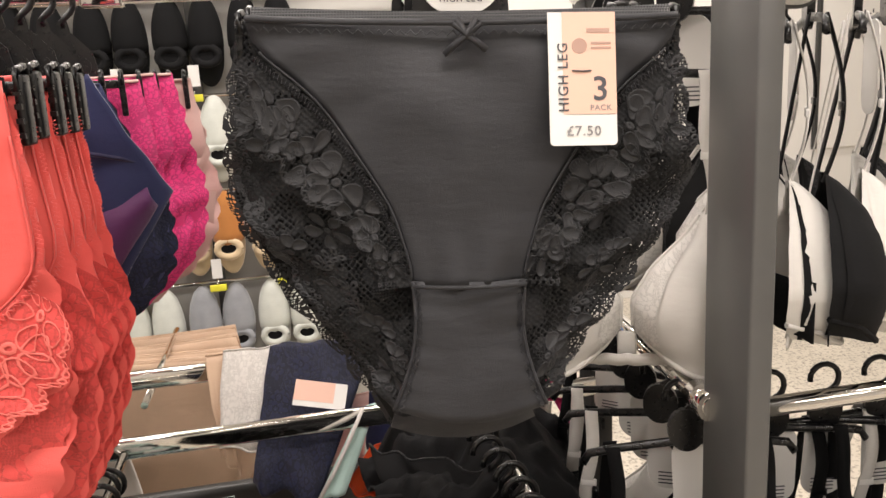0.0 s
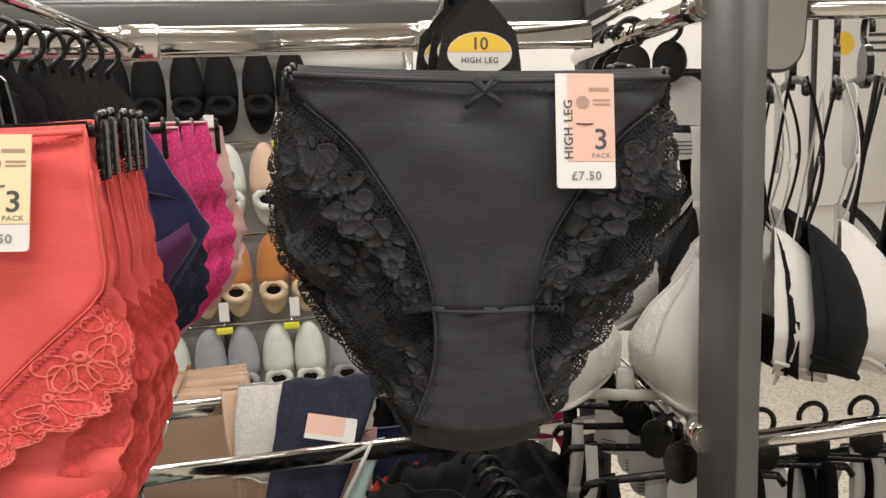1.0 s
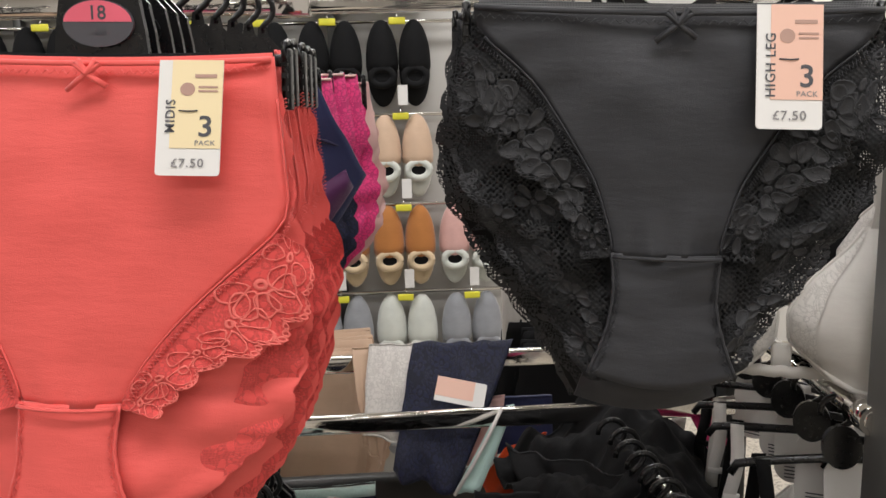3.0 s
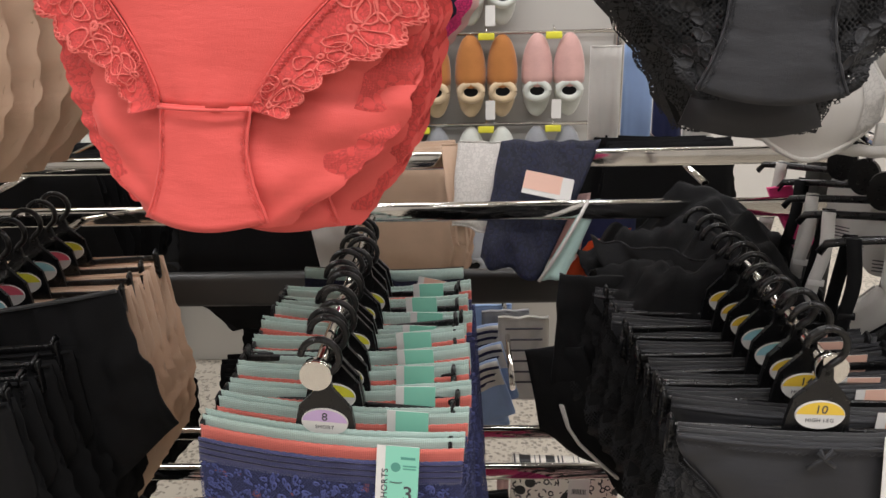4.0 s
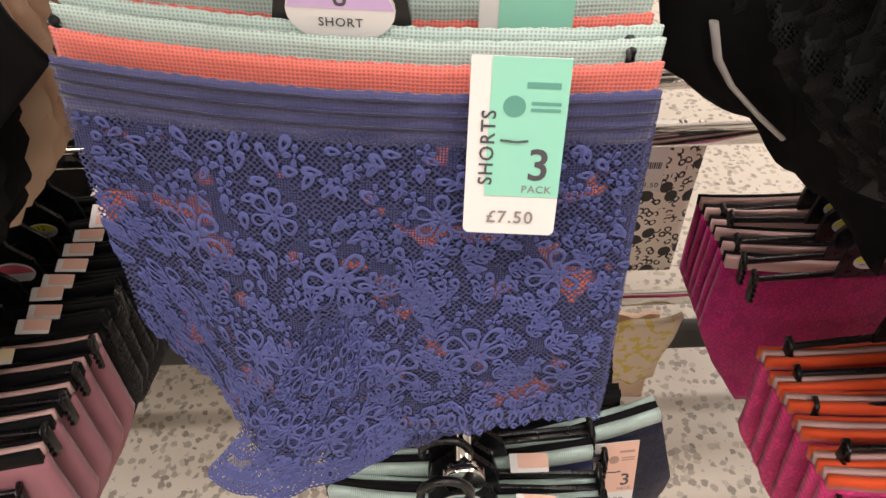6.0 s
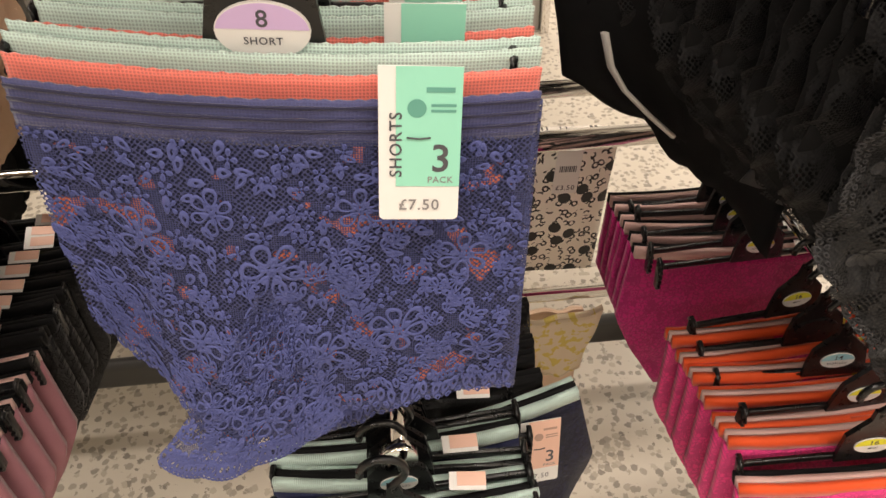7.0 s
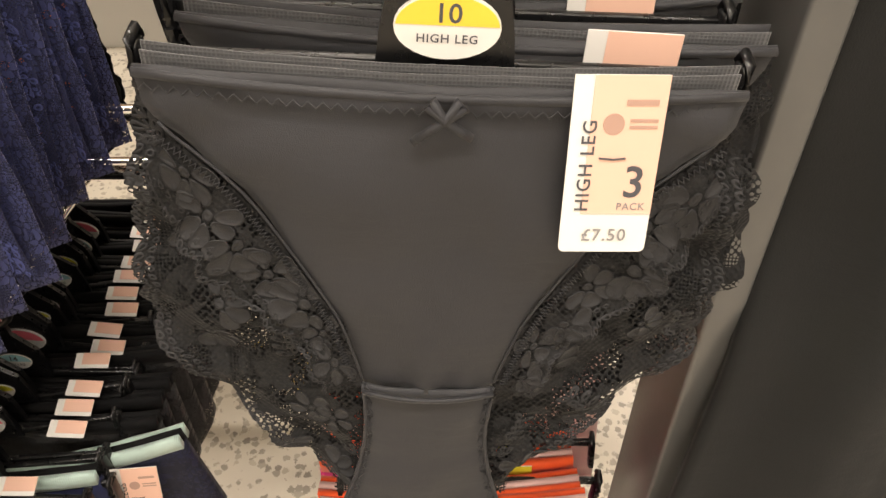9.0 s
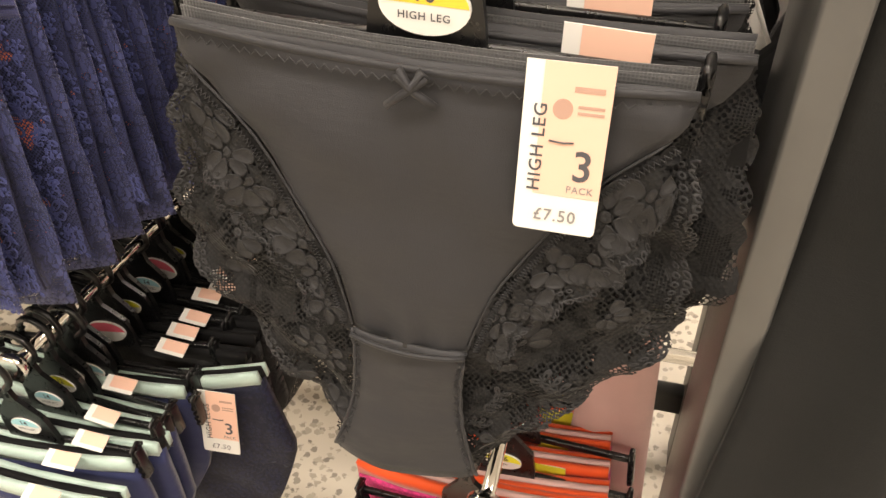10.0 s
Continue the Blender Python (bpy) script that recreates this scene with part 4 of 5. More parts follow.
P1 = briefs(MIDI, "pink_lace_briefs", "hot pink lace briefs with pale pink trim", "briefs", "pink lace briefs", ("pink_lace", "pink_lace", "pink", "blush"), 14, -0.02, 0.8, 9.0, None, False, (), 0.0)
P1.matrix_basis = pose(-0.335, 0.800, 1.700, 0, 2, 20) @ Matrix.Diagonal((1, 1, 0.72, 1))
P2 = briefs(MIDI, "pink_lace_briefs", "pale blush lace briefs behind the hot pink ones", "briefs", "pink lace briefs", ("blush", "blush", "blush", "blush"), 12, -0.02, 1.6, 9.5, None, False, (), 0.0)
P2.matrix_basis = pose(-0.300, 0.93, 1.700, 0, 2, 14) @ Matrix.Diagonal((1, 1, 0.72, 1))
for k in range(2):
    copy_thing(P1, pose(-0.325 + 0.012 * k, 0.83 + 0.040 * k, 1.704, 0, 1, 14 - 4 * k))
for k in range(8):
    copy_thing(HP, pose(-0.385 + 0.011 * k, 0.68 + 0.036 * k, 1.697, 0, 0, 12 + random.uniform(-6, 6)))

# beige and black briefs on the far upper arm
BG = briefs(MIDI, "beige_briefs", "beige microfibre full briefs on a clip hanger", "briefs", "beige briefs", ("beige", "beige", "beige", "beige"), 12, -0.01, 0.6, 12.0, None, False, (), 0.0)
BG.matrix_basis = pose(-0.80, 0.56, 1.70, 0, 0, 8)
for k in range(6):
    copy_thing(BG, pose(-0.80 + 0.005 * k, 0.61 + 0.05 * k, 1.70, 0, 0, 8))
    copy_thing(HB, pose(-0.80 + 0.005 * k, 0.57 + 0.05 * k, 1.704, 0, 0, 8))

# ---- middle tier ----
SH_HEM = [(-1, .140), (-.88, .172), (-.72, .212), (-.55, .240), (-.3, .252), (0, .238), (.15, .222), (.4, .212), (.7, .208), (1, .206)]
SH_BACK = [(-1, .190), (-.85, .262), (-.7, .290), (-.45, .302), (-.1, .300), (.2, .272), (.5, .252), (1, .228)]


def shorts_figures(seed, W, L):
    """Blossoms, leaf sprigs and small four-petal flowers over the shorts, with fans of leaves above the hem."""
    rnd = random.Random(seed)
    out, taken = [], []

    def free(u, v, r):
        return all(((u - a) * W) ** 2 + ((v - b) * L) ** 2 > (r + c) ** 2 for a, b, c in taken)
    for u, v, size in ((-.62, .30, .017), (-.08, .38, .019), (.45, .66, .018), (-.45, .62, .016), (.72, .40, .016), (.12, .72, .017), (-.80, .58, .014), (.30, .22, .014), (.82, .78, .015), (-.30, .20, .013)):
        taken.append((u, v, size * 0.95))
        out += flower_items(u, v, size, W, L, rnd, 6, 0.62, False, 360, rnd.uniform(0, 60))
        out += flower_items(u, v, size * 0.5, W, L, rnd, 5, 0.3, True, 360, rnd.uniform(0, 60))
    for i in range(150):
        u, v = rnd.uniform(-.93, .93), rnd.uniform(.34, .90)
        if free(u, v, 0.004):
            taken.append((u, v, 0.0055))
            out += sprig_items(u, v, rnd.uniform(0.008, 0.0105), rnd.uniform(-80, 80), W, L, rnd, 3)
    for i in range(1500):
        u, v = rnd.uniform(-.97, .97), rnd.uniform(.03, .94)
        if free(u, v, 0.0026):
            taken.append((u, v, 0.0026))
            if rnd.random() < 0.55:
                out += flower_items(u, v, rnd.uniform(0.0040, 0.0055), W, L, rnd, 4, 0.25, True, 360, rnd.uniform(0, 90))
            else:
                out.append((u, v, leaf_loop(rnd.uniform(.008, .011), rnd.uniform(.0026, .0036), 10), rnd.uniform(-90, 90), 0.35, False))
    u = -0.97
    while u < 0.97:
        out.append((u, 0.985, leaf_loop(0.013, 0.0032, 10), rnd.uniform(-16, 16), 0.4, False))
        out.append((u + 0.022, 0.990, ring_loop(0.0021), 0, 0.4, False))
        out.append((u + 0.022, 0.915, leaf_loop(0.009, 0.0028, 8), rnd.uniform(-30, 30), 0.4, False))
        u += 0.048
    return out


def shorts(res, label, seed, tagged_with=True, front_m="navy_net"):
    """Lace shorts in a pack of three, waists above one another. The origin is the middle of the front waist."""
    g = thing("lace_shorts", label, "shorts", "lace shorts packs")
    W = 0.134

    def front(u, v):
        scallop = 0.0050 * abs(float(np.sin(u * 17))) + 0.0012 * abs(float(np.sin(u * 150)))
        hem = curve(SH_HEM, u) + scallop
        x = u * W * (1 + (0.06 if u > 0 else -0.02) * v) + 0.014 * v ** 1.4 * max(0.0, -u) ** 1.3
        z = -0.022 - v * (hem - 0.022)
        fold = 0.014 * v * v * float(np.exp(-((u + 0.42 - 0.35 * (1 - v)) / 0.13) ** 2))
        dip = 0.010 * v * float(np.exp(-((u + 0.78) / 0.14) ** 2))
        return (x, -0.004 - 0.020 * v - 0.010 * (1 - u * u) - fold + dip + 0.007 * v * wob(x, z, 22, seed), z)

    def under(u, v):
        x, y, z = front(u * 0.985, v * 0.975)
        return (x, y + 0.0026, z)

    def flap(u, v):
        k = (u + 1) / 2
        left = -0.020 - 0.082 * v ** 1.2
        right = 0.004 + 0.030 * v
        x = left + (right - left) * k
        hem = 0.274 - 0.050 * k ** 1.5 + 0.0045 * abs(float(np.sin(k * 12)))
        z = -0.118 - (hem - 0.118) * v
        return (x, -0.030 - 0.024 * float(np.sin(k * math_pi)) ** 0.7 * v - 0.006 * v + 0.012 * k + 0.003 * wob(x, z, 30, seed + 2), z)

    def back(u, v):
        hem = curve(SH_BACK, u) + 0.0045 * abs(float(np.sin(u * 17 + 1)))
        x = u * W * (1.0 + (0.07 if u > 0 else -0.01) * v) + 0.040 * v ** 1.4 * max(0.0, -u) ** 1.3
        z = -0.01 - v * (hem - 0.01)
        return (x + 0.004, 0.010 - 0.012 * v + 0.009 * v * wob(x, z, 18, seed + 5), z)
    part("back_panel", sheet("back_panel", back, res, res, 0.0012), M["navy_lace"], g)
    part("lining", sheet("lining", under, res, res, 0.0012), M["navy_under"], g)
    part("front_panel", sheet("front_panel", front, res * 3, res * 2), M[front_m], g)
    part("lace_relief", motif_mesh("lace_relief", front, W, 0.20, shorts_figures(4, W, 0.20)), M["navy_motif"], g)
    if tagged_with:
        part("leg_flap", sheet("leg_flap", flap, res * 2, res * 2), M["navy_net"], g)
        figs = [q for q in shorts_figures(6, 0.056, 0.15) if q[1] > 0.12]
        part("lace_relief", motif_mesh("lace_relief", flap, 0.056, 0.15, figs, 0.0014), M["navy_motif"], g)
        part("back_relief", motif_mesh("back_relief", back, W, 0.27, [q for q in shorts_figures(11, W, 0.27) if q[1] > 0.7]), M["navy_motif"], g)
    part("coral_hem", sheet("coral_hem", lambda u, v: (0.052 + u * 0.016, -0.006 - 0.012, -0.206 - 0.012 * v * (1 - u * u)), 8, 3, 0.0008), M["coral_band"], g)

    def band(z0, z1, y0):
        return lambda u, v: (u * W * 0.995, y0 - 0.010 * (1 - u * u) + 0.0008 * wob(u * 3, v, 2, z0), z0 + (z1 - z0) * v + 0.003 * u * u + 0.0005 * float(np.sin(u * 150)) * (1 - v))
    part("navy_waistband", sheet("navy_waistband", band(0.0, -0.027, -0.004), 80, 5, 0.0015), M["navy_band"], g)
    for k in range(3):
        part("stripe", sheet("stripe", band(-0.003 - 0.007 * k, -0.0048 - 0.007 * k, -0.0052), 24, 1, 0.0008), M["navy_stripe"], g)
    part("coral_waistband", sheet("coral_waistband", band(0.0095, -0.012, 0.0035), 80, 4, 0.0015), M["coral_band"], g)
    part("aqua_waistband", sheet("aqua_waistband", band(0.0175, -0.010, 0.010), 80, 5, 0.0015), M["aqua_band"], g)
    part("aqua_waistband", sheet("aqua_waistband", band(0.0195, -0.010, 0.018), 80, 5, 0.0015), M["aqua_band"], g)
    if tagged_with:
        price_tag(g, "mint", "SHORTS", (0.070, -0.014, 0.021), turn=-1, scale=0.98)
    else:
        price_tag(g, "mint", "", (0.072, -0.012, 0.030))
    return g


C = shorts(26, "navy lace shorts in a pack with coral and aqua waistbands", 3.0)
put(C, -0.327, 0.541, 1.112, 0, 4.4, -3)
HC = hanger_thing(0.126, ("lilac", "card"), "8", "SHORT", "size eight hangers")
put(HC, -0.333, 0.553, 1.118, 0, 4, -3)
C2 = shorts(12, "navy lace shorts in a pack with coral and aqua waistbands", 7.0, False)
put(C2, -0.323, 0.582, 1.110, 0, 3, -3)
C2.scale = (1, 1, 1.12)
HC2 = hanger_thing(0.126, ("lime", "card"), "", "", "small hangers")
put(HC2, -0.331, 0.597, 1.121, 0, 3, -3)
random.seed(5)
for k in range(8):
    y = 0.622 + 0.041 * k
    copy_thing(C2, pose(-0.321 + random.uniform(-.008, .008), y, 1.109 + random.uniform(-.004, .004), 0, random.uniform(-3, 4), random.uniform(-5, 3)))
    copy_thing(HC2, pose(-0.329 + random.uniform(-.004, .004), y + 0.013, 1.121, 0, random.uniform(-3, 3), random.uniform(-5, 5)))
for k in range(6):
    copy_thing(HC2, pose(-0.331, 0.612 + 0.060 * k, 1.122, 0, random.uniform(-3, 3), random.uniform(-8, 8)))

D = briefs(HIGH_WIDE, "black_briefs", "black microfibre high-leg briefs with lace sides and a satin bow", "briefs", "black high-leg briefs", ("black_satin", "black_net", "black_net", "black_satin"), 34, -0.030, 1.0, 5.0, ("peach", "HIGH LEG", (0.0775, -0.009, 0.012), "£7.50", "3", -2), True, ("black_band", "black_band"))
put(D, 0.146, 0.530, 1.128, 0, 2.5, 0)
D.scale = (0.98, 1, 1.03)
HD = hanger_thing(0.138, ("yellow", "card"), "10", "HIGH LEG", "size ten hangers")
put(HD, 0.146, 0.542, 1.130, 0, 2.5, 0)
D2 = briefs(HIGH_WIDE, "black_briefs", "black microfibre high-leg briefs with lace sides in a tight row", "briefs", "black high-leg briefs", ("black_satin", "black_net", "black_back", "black_satin"), 14, -0.02, 1.4, 14.0, ("peach", "", (0.070, -0.014, 0.012)), False, ("black_band", "black_satin"))
put(D2, 0.162, 0.575, 1.130, 0, 2, -3)
D2.scale = (1.05, 1, 1.0)
HY = hanger_thing(0.138, ("yellow", "card"), "14", "HIGH LEG", "size fourteen hangers")
put(HY, 0.150, 0.588, 1.134, 0, 2, 0)
HS = hanger_thing(0.138, ("sky", "card"), "16", "HIGH LEG", "size sixteen hangers")
put(HS, 0.150, 0.622, 1.134, 0, 2, 0)
for k in range(9):
    y = 0.608 + 0.036 * k
    copy_thing(D2, pose(0.160 + random.uniform(-.006, .010) - 0.004 * k, y, 1.128 + random.uniform(-.004, .004), 0, random.uniform(-1, 3), random.uniform(-4, 4)))
    copy_thing(HS if k in (1, 2, 7, 8) else HY, pose(0.150 - 0.002 * k, y + 0.013, 1.134, 0, random.uniform(-2, 3), random.uniform(-4, 4)))

# left group of the middle tier: black, then beige
K1 = briefs(MIDI, "black_full_briefs", "plain black cotton full briefs", "briefs", "black full briefs", ("black_cotton", "black_cotton", "black_cotton", "black_cotton"), 14, -0.02, 0.7, 15.0, None, False, (), 0.0)
K1.matrix_basis = pose(-0.79, 0.56, 1.15, 0, 0, 4)
K1.scale = (1.06, 1, 0.95)
HK = hanger_thing(0.120, ("sky", "card"), "", "", "small hangers")
put(HK, -0.79, 0.57, 1.155, 0, 0, 4)
HR = hanger_thing(0.120, ("rose", "card"), "", "", "small hangers")
put(HR, -0.79, 0.60, 1.155, 0, 0, 4)
BG2 = copy_thing(BG, pose(-0.785, 0.84, 1.15, 0, 0, 2))
for k in range(5):
    copy_thing(K1, pose(-0.79 + 0.003 * k, 0.60 + 0.042 * k, 1.15, 0, random.uniform(-2, 2), 4))
for k in range(5):
    copy_thing(BG, pose(-0.785, 0.87 + 0.030 * k, 1.15, 0, random.uniform(-1, 1), 2))
for k in range(9):
    copy_thing((HK, HR, HC2)[k % 3], pose(-0.79, 0.63 + 0.042 * k, 1.155, 0, random.uniform(-2, 2), 5))

# ---- lower tier ----
LOW = 0.655


def low_pack(name, label, group, front_m, bands, seed, tag=None, res=12, width=0.122, length=0.24, puff=1.0):
    """Plain folded-over briefs in a pack, with bright waistbands one behind the other."""
    g = thing(name, label, "briefs", group)

    def front(u, v):
        half = width * curve([(0, 1), (.45, 1.05), (.7, .8), (1, .42)], v)
        x = u * half
        z = -v * length
        return (x, -0.004 - 0.012 * v - 0.008 * (1 - u * u) + puff * 0.008 * v * wob(x, z, 26, seed), z)
    part("front_panel", sheet("front_panel", front, res, res, 0.010), M[front_m], g)
    for i, mname in enumerate(bands):
        part("waistband", sheet("waistband", lambda u, v, i=i: (u * width * 0.99, -0.006 + 0.009 * i - 0.006 * (1 - u * u) + 0.001 * wob(u * 2, v, 2, i + seed), (0.012, 0.010, 0.006)[i] - 0.016 * v + 0.003 * u * u), 14, 2, 0.0065), M[mname], g)
    if tag:
        t = price_tag(g, *tag)
        if not tag[1] and tag[0] in ("peach", "cream"):
            t.matrix_basis = pose(tag[2][0], tag[2][1], 0.026, -74, 4, 0) @ Matrix.Diagonal((0.80, 1, 0.20, 1))
    return g


random.seed(9)
# navy with aqua bands in front, black behind
E1 = low_pack("navy_briefs", "navy floral briefs with a pale aqua waistband", "navy briefs", "navy_dark", ("aqua_band", "black_cotton", "aqua_band"), 1.0, ("peach", "HIGH LEGS", (0.075, -0.02, 0.004), "£7.50", "3", 12))
E1.matrix_basis = pose(-0.215, 0.66, 0.640, 0, -10, 6)
copy_thing(E1, pose(-0.318, 0.985, 1.120, 0, 1, 0))
HE = hanger_thing(0.120, ("sky", "card"), "14", "HIGH LEG", "lower tier hangers", size=0.74)
put(HE, -0.275, 0.63, 0.655, 0, 0, 0)
E2 = low_pack("navy_briefs", "navy briefs with aqua waistbands in a tight row", "navy briefs", "navy", ("aqua_band", "black_cotton", "aqua_band"), 2.0, ("peach", "", (0.06, -0.012, 0.010)))
E2.matrix_basis = pose(-0.285, 0.50, LOW, 0, 2, 0)
for k in range(4):
    copy_thing(E2, pose(-0.288 + random.uniform(-.01, .01), 0.535 + 0.032 * k, LOW + random.uniform(-.005, .005), 0, random.uniform(-3, 3), random.uniform(-4, 4)))
    copy_thing(HE, pose(-0.285, 0.545 + 0.035 * k, 0.662, 0, random.uniform(-6, 6), random.uniform(-6, 6)))
E3 = low_pack("black_lace_briefs", "black lace briefs with peach price tags in a row", "black lace briefs", "black_lace", ("black_cotton", "black_cotton"), 3.0, ("peach", "", (0.062, -0.014, 0.012)), 14, 0.140, 0.26)
E3.matrix_basis = pose(-0.268, 0.70, LOW, 0, 1, 0)
for k in range(13):
    copy_thing(E3, pose(-0.266 + random.uniform(-.006, .006), 0.725 + 0.027 * k, LOW + random.uniform(-.004, .004), 0, random.uniform(-2, 2), random.uniform(-3, 3)))
HL = hanger_thing(0.120, ("lime", "card"), "12", "HIGH LEG", "lower tier hangers", size=0.74)
put(HL, -0.288, 0.70, 0.662)
for k in range(9):
    copy_thing((HL, HK, HR)[k % 3], pose(-0.29, 0.735 + 0.030 * k, 0.660, 0, random.uniform(-3, 3), random.uniform(-6, 6)))

for k in range(9):
    copy_thing((HL, HE, HR)[k % 3], pose(-0.285, 0.600 + 0.040 * k, 0.664, 0, random.uniform(-4, 4), random.uniform(-12, 12)))

# pink with orange bands in front, magenta behind
F1 = low_pack("pink_briefs", "hot pink lace briefs with orange waistbands in a pack", "pink briefs", "pink_lace", ("orange", "blush", "black_cotton"), 4.0, ("lime", "MIDIS", (0.072, -0.016, -0.004), "£7.50", "3", 4), 18)
F1.matrix_basis = pose(0.160, 0.555, 0.640, 0, -9, -6)
F2 = low_pack("pink_briefs", "hot pink briefs with orange and black waistbands in a row", "pink briefs", "pink_lace", ("orange", "blush", "orange"), 5.0, ("lime", "", (0.060, -0.010, 0.012)))
F2.matrix_basis = pose(0.160, 0.600, LOW, 0, -5, -3)
for k in range(5):
    copy_thing(F2, pose(0.158 - 0.002 * k, 0.622 + 0.032 * k, LOW - 0.006 - 0.001 * k, 0, -4 + 0.7 * k + random.uniform(-1, 1), random.uniform(-3, 3)))
HF = hanger_thing(0.120, ("lime", "card"), "16", "MIDI", "lower tier hangers", size=0.74)
put(HF, 0.165, 0.572, 0.655, 0, -8, -6)
for k in range(4):
    copy_thing((HF, HE, HP)[k % 3], pose(0.178 - 0.002 * k, 0.625 + 0.045 * k, 0.662, 0, random.uniform(-5, 3), random.uniform(-6, 6)))
G1 = low_pack("magenta_briefs", "magenta lace briefs with pale pink waistband", "magenta briefs", "magenta", ("blush", "black_cotton"), 6.0, ("peach", "", (0.095, -0.012, 0.006)), 16)
G1.matrix_basis = pose(0.153, 0.895, 0.635, 0, 2, -2)
for k in range(5):
    copy_thing(G1, pose(0.153 - 0.002 * k, 0.915 + 0.020 * k, 0.640 + 0.003 * k, 0, 2 - 0.5 * k, random.uniform(-3, 3)))
    copy_thing((HL, HP, HF)[k % 3], pose(0.168, 0.850 + 0.030 * k, 0.665, 0, random.uniform(-3, 3), random.uniform(-6, 6)))

# mauve and red at the far lower arm, black behind
V1 = low_pack("mauve_briefs", "mauve cotton briefs with lace edge in a row", "mauve briefs", "mauve", ("black_cotton", "blush", "black_cotton"), 7.0, ("cream", "", (0.030, -0.014, 0.022)), 14)
V1.matrix_basis = pose(-0.80, 0.645, LOW, 0, 0, 4)
for k in range(4):
    copy_thing(V1, pose(-0.80 + 0.004 * k, 0.68 + 0.032 * k, LOW + 0.004, 0, 0, 4))
E4 = low_pack("black_lace_briefs", "black lace briefs with pale tags in a tight row", "black lace briefs", "black_lace", ("black_cotton", "black_cotton"), 3.5, ("peach", "", (0.055, -0.014, 0.022)))
E4.matrix_basis = pose(-0.785, 0.81, LOW + 0.01, 0, 0, 3)
for k in range(9):
    copy_thing(E4, pose(-0.785 + 0.003 * k + random.uniform(-.005, .005), 0.832 + 0.024 * k, LOW + 0.01, 0, random.uniform(-2, 2), 3 + random.uniform(-3, 3)))
for k in range(10):
    copy_thing((HL, HP, HR, HP)[k % 4], pose(-0.80 + 0.003 * k, 0.66 + 0.036 * k, 0.668, 0, 0, 5))
R1 = low_pack("red_briefs", "bright red briefs on a black hanger", "red briefs", "red", ("red", "black_cotton"), 8.0, None, 14)
R1.matrix_basis = pose(-0.825, 0.60, 0.620, 0, 5, 10)
copy_thing(HK, pose(-0.825, 0.612, 0.635, 0, 5, 10))


# ---- slippers on the display wall ----
def slipper_pair(label, upper, lining, group="slippers"):
    """A pair of mule slippers hung by the toe from a clip card."""
    g = thing("slippers", label, "slippers", group)
    for s in (-1, 1):
        bm = bmesh.new()
        bmesh.ops.create_uvsphere(bm, u_segments=20, v_segments=14, radius=1.0)
        for v in bm.verts:
            x, y, z = v.co
            w = 0.047 * (1.0 - 0.10 * z)
            v.co = (x * w, y * (0.040 if y < 0 else 0.020) * (0.75 + 0.25 * z), z * 0.13)
        o = part("sole", from_bm("sole", bm, True), M[lining], g)
        o.location = (s * 0.050, 0, -0.14)
        bm = bmesh.new()
        bmesh.ops.create_uvsphere(bm, u_segments=20, v_segments=14, radius=1.0)
        for v in bm.verts:
            x, y, z = v.co
            z2 = max(z, -0.15 - 0.1 * (1 - abs(x)))
            v.co = (x * 0.050, y * 0.048 - 0.006, z2 * 0.135 + 0.002)
        u = part("upper", from_bm("upper", bm, True), M[upper], g)
        u.location = (s * 0.050, -0.006, -0.135)
        ring = [(s * 0.050 + 0.034 * float(np.cos(a)), -0.048 + 0.010 * float(np.sin(a)) * 0, -0.178 + 0.026 * float(np.sin(a))) for a in np.linspace(0, 2 * math_pi, 19)]
        part("collar", tube("collar", ring, 0.012, 8, True), M[lining], g)
        # flat black disc: shade inside the foot hole put in as colour
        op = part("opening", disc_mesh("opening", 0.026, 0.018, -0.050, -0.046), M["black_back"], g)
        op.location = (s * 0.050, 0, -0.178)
    part("clip", box_mesh("clip", 0.05, 0.010, 0.022, (0, -0.035, -0.005), 0.003), M["lime"], g, "yellow plastic clip")
    part("swing_tag", box_mesh("swing_tag", 0.030, 0.001, 0.062, (0.010, -0.066, -0.235)), M["card"], g, "white card tag")
    part("hook", tube("hook", [(0, 0.03, 0.02), (0, -0.02, 0.022), (0, -0.035, 0.004)], 0.003, 6), M["chrome"], g)
    return g


SL = {
    "tan": slipper_pair("tan suede mule slippers with cream fleece lining", "suede", "fleece"),
    "black": slipper_pair("black mule slippers hung on a chrome bar", "black_cotton", "black_back"),
    "blue": slipper_pair("grey-blue knitted mule slippers", "blue_fleece", "pale_fleece"),
    "grey": slipper_pair("grey fleece mule slippers with a clip card", "grey_fleece", "grey_fleece"),
    "pale": slipper_pair("pale fleece mule slippers hung on a chrome bar", "pale_fleece", "pale_fleece"),
    "nude": slipper_pair("beige and cream mule slippers", "beige", "pale_fleece"),
    "blush": slipper_pair("blush striped fluffy mule slippers", "blush_fleece", "pale_fleece"),
}
rows_of = ((2.28, ("blue",)), (1.965, ("black",)), (1.64, ("nude", "pale")), (1.315, ("tan",)), (0.985, ("pale", "grey")), (0.65, ("grey", "black")))
used = set()
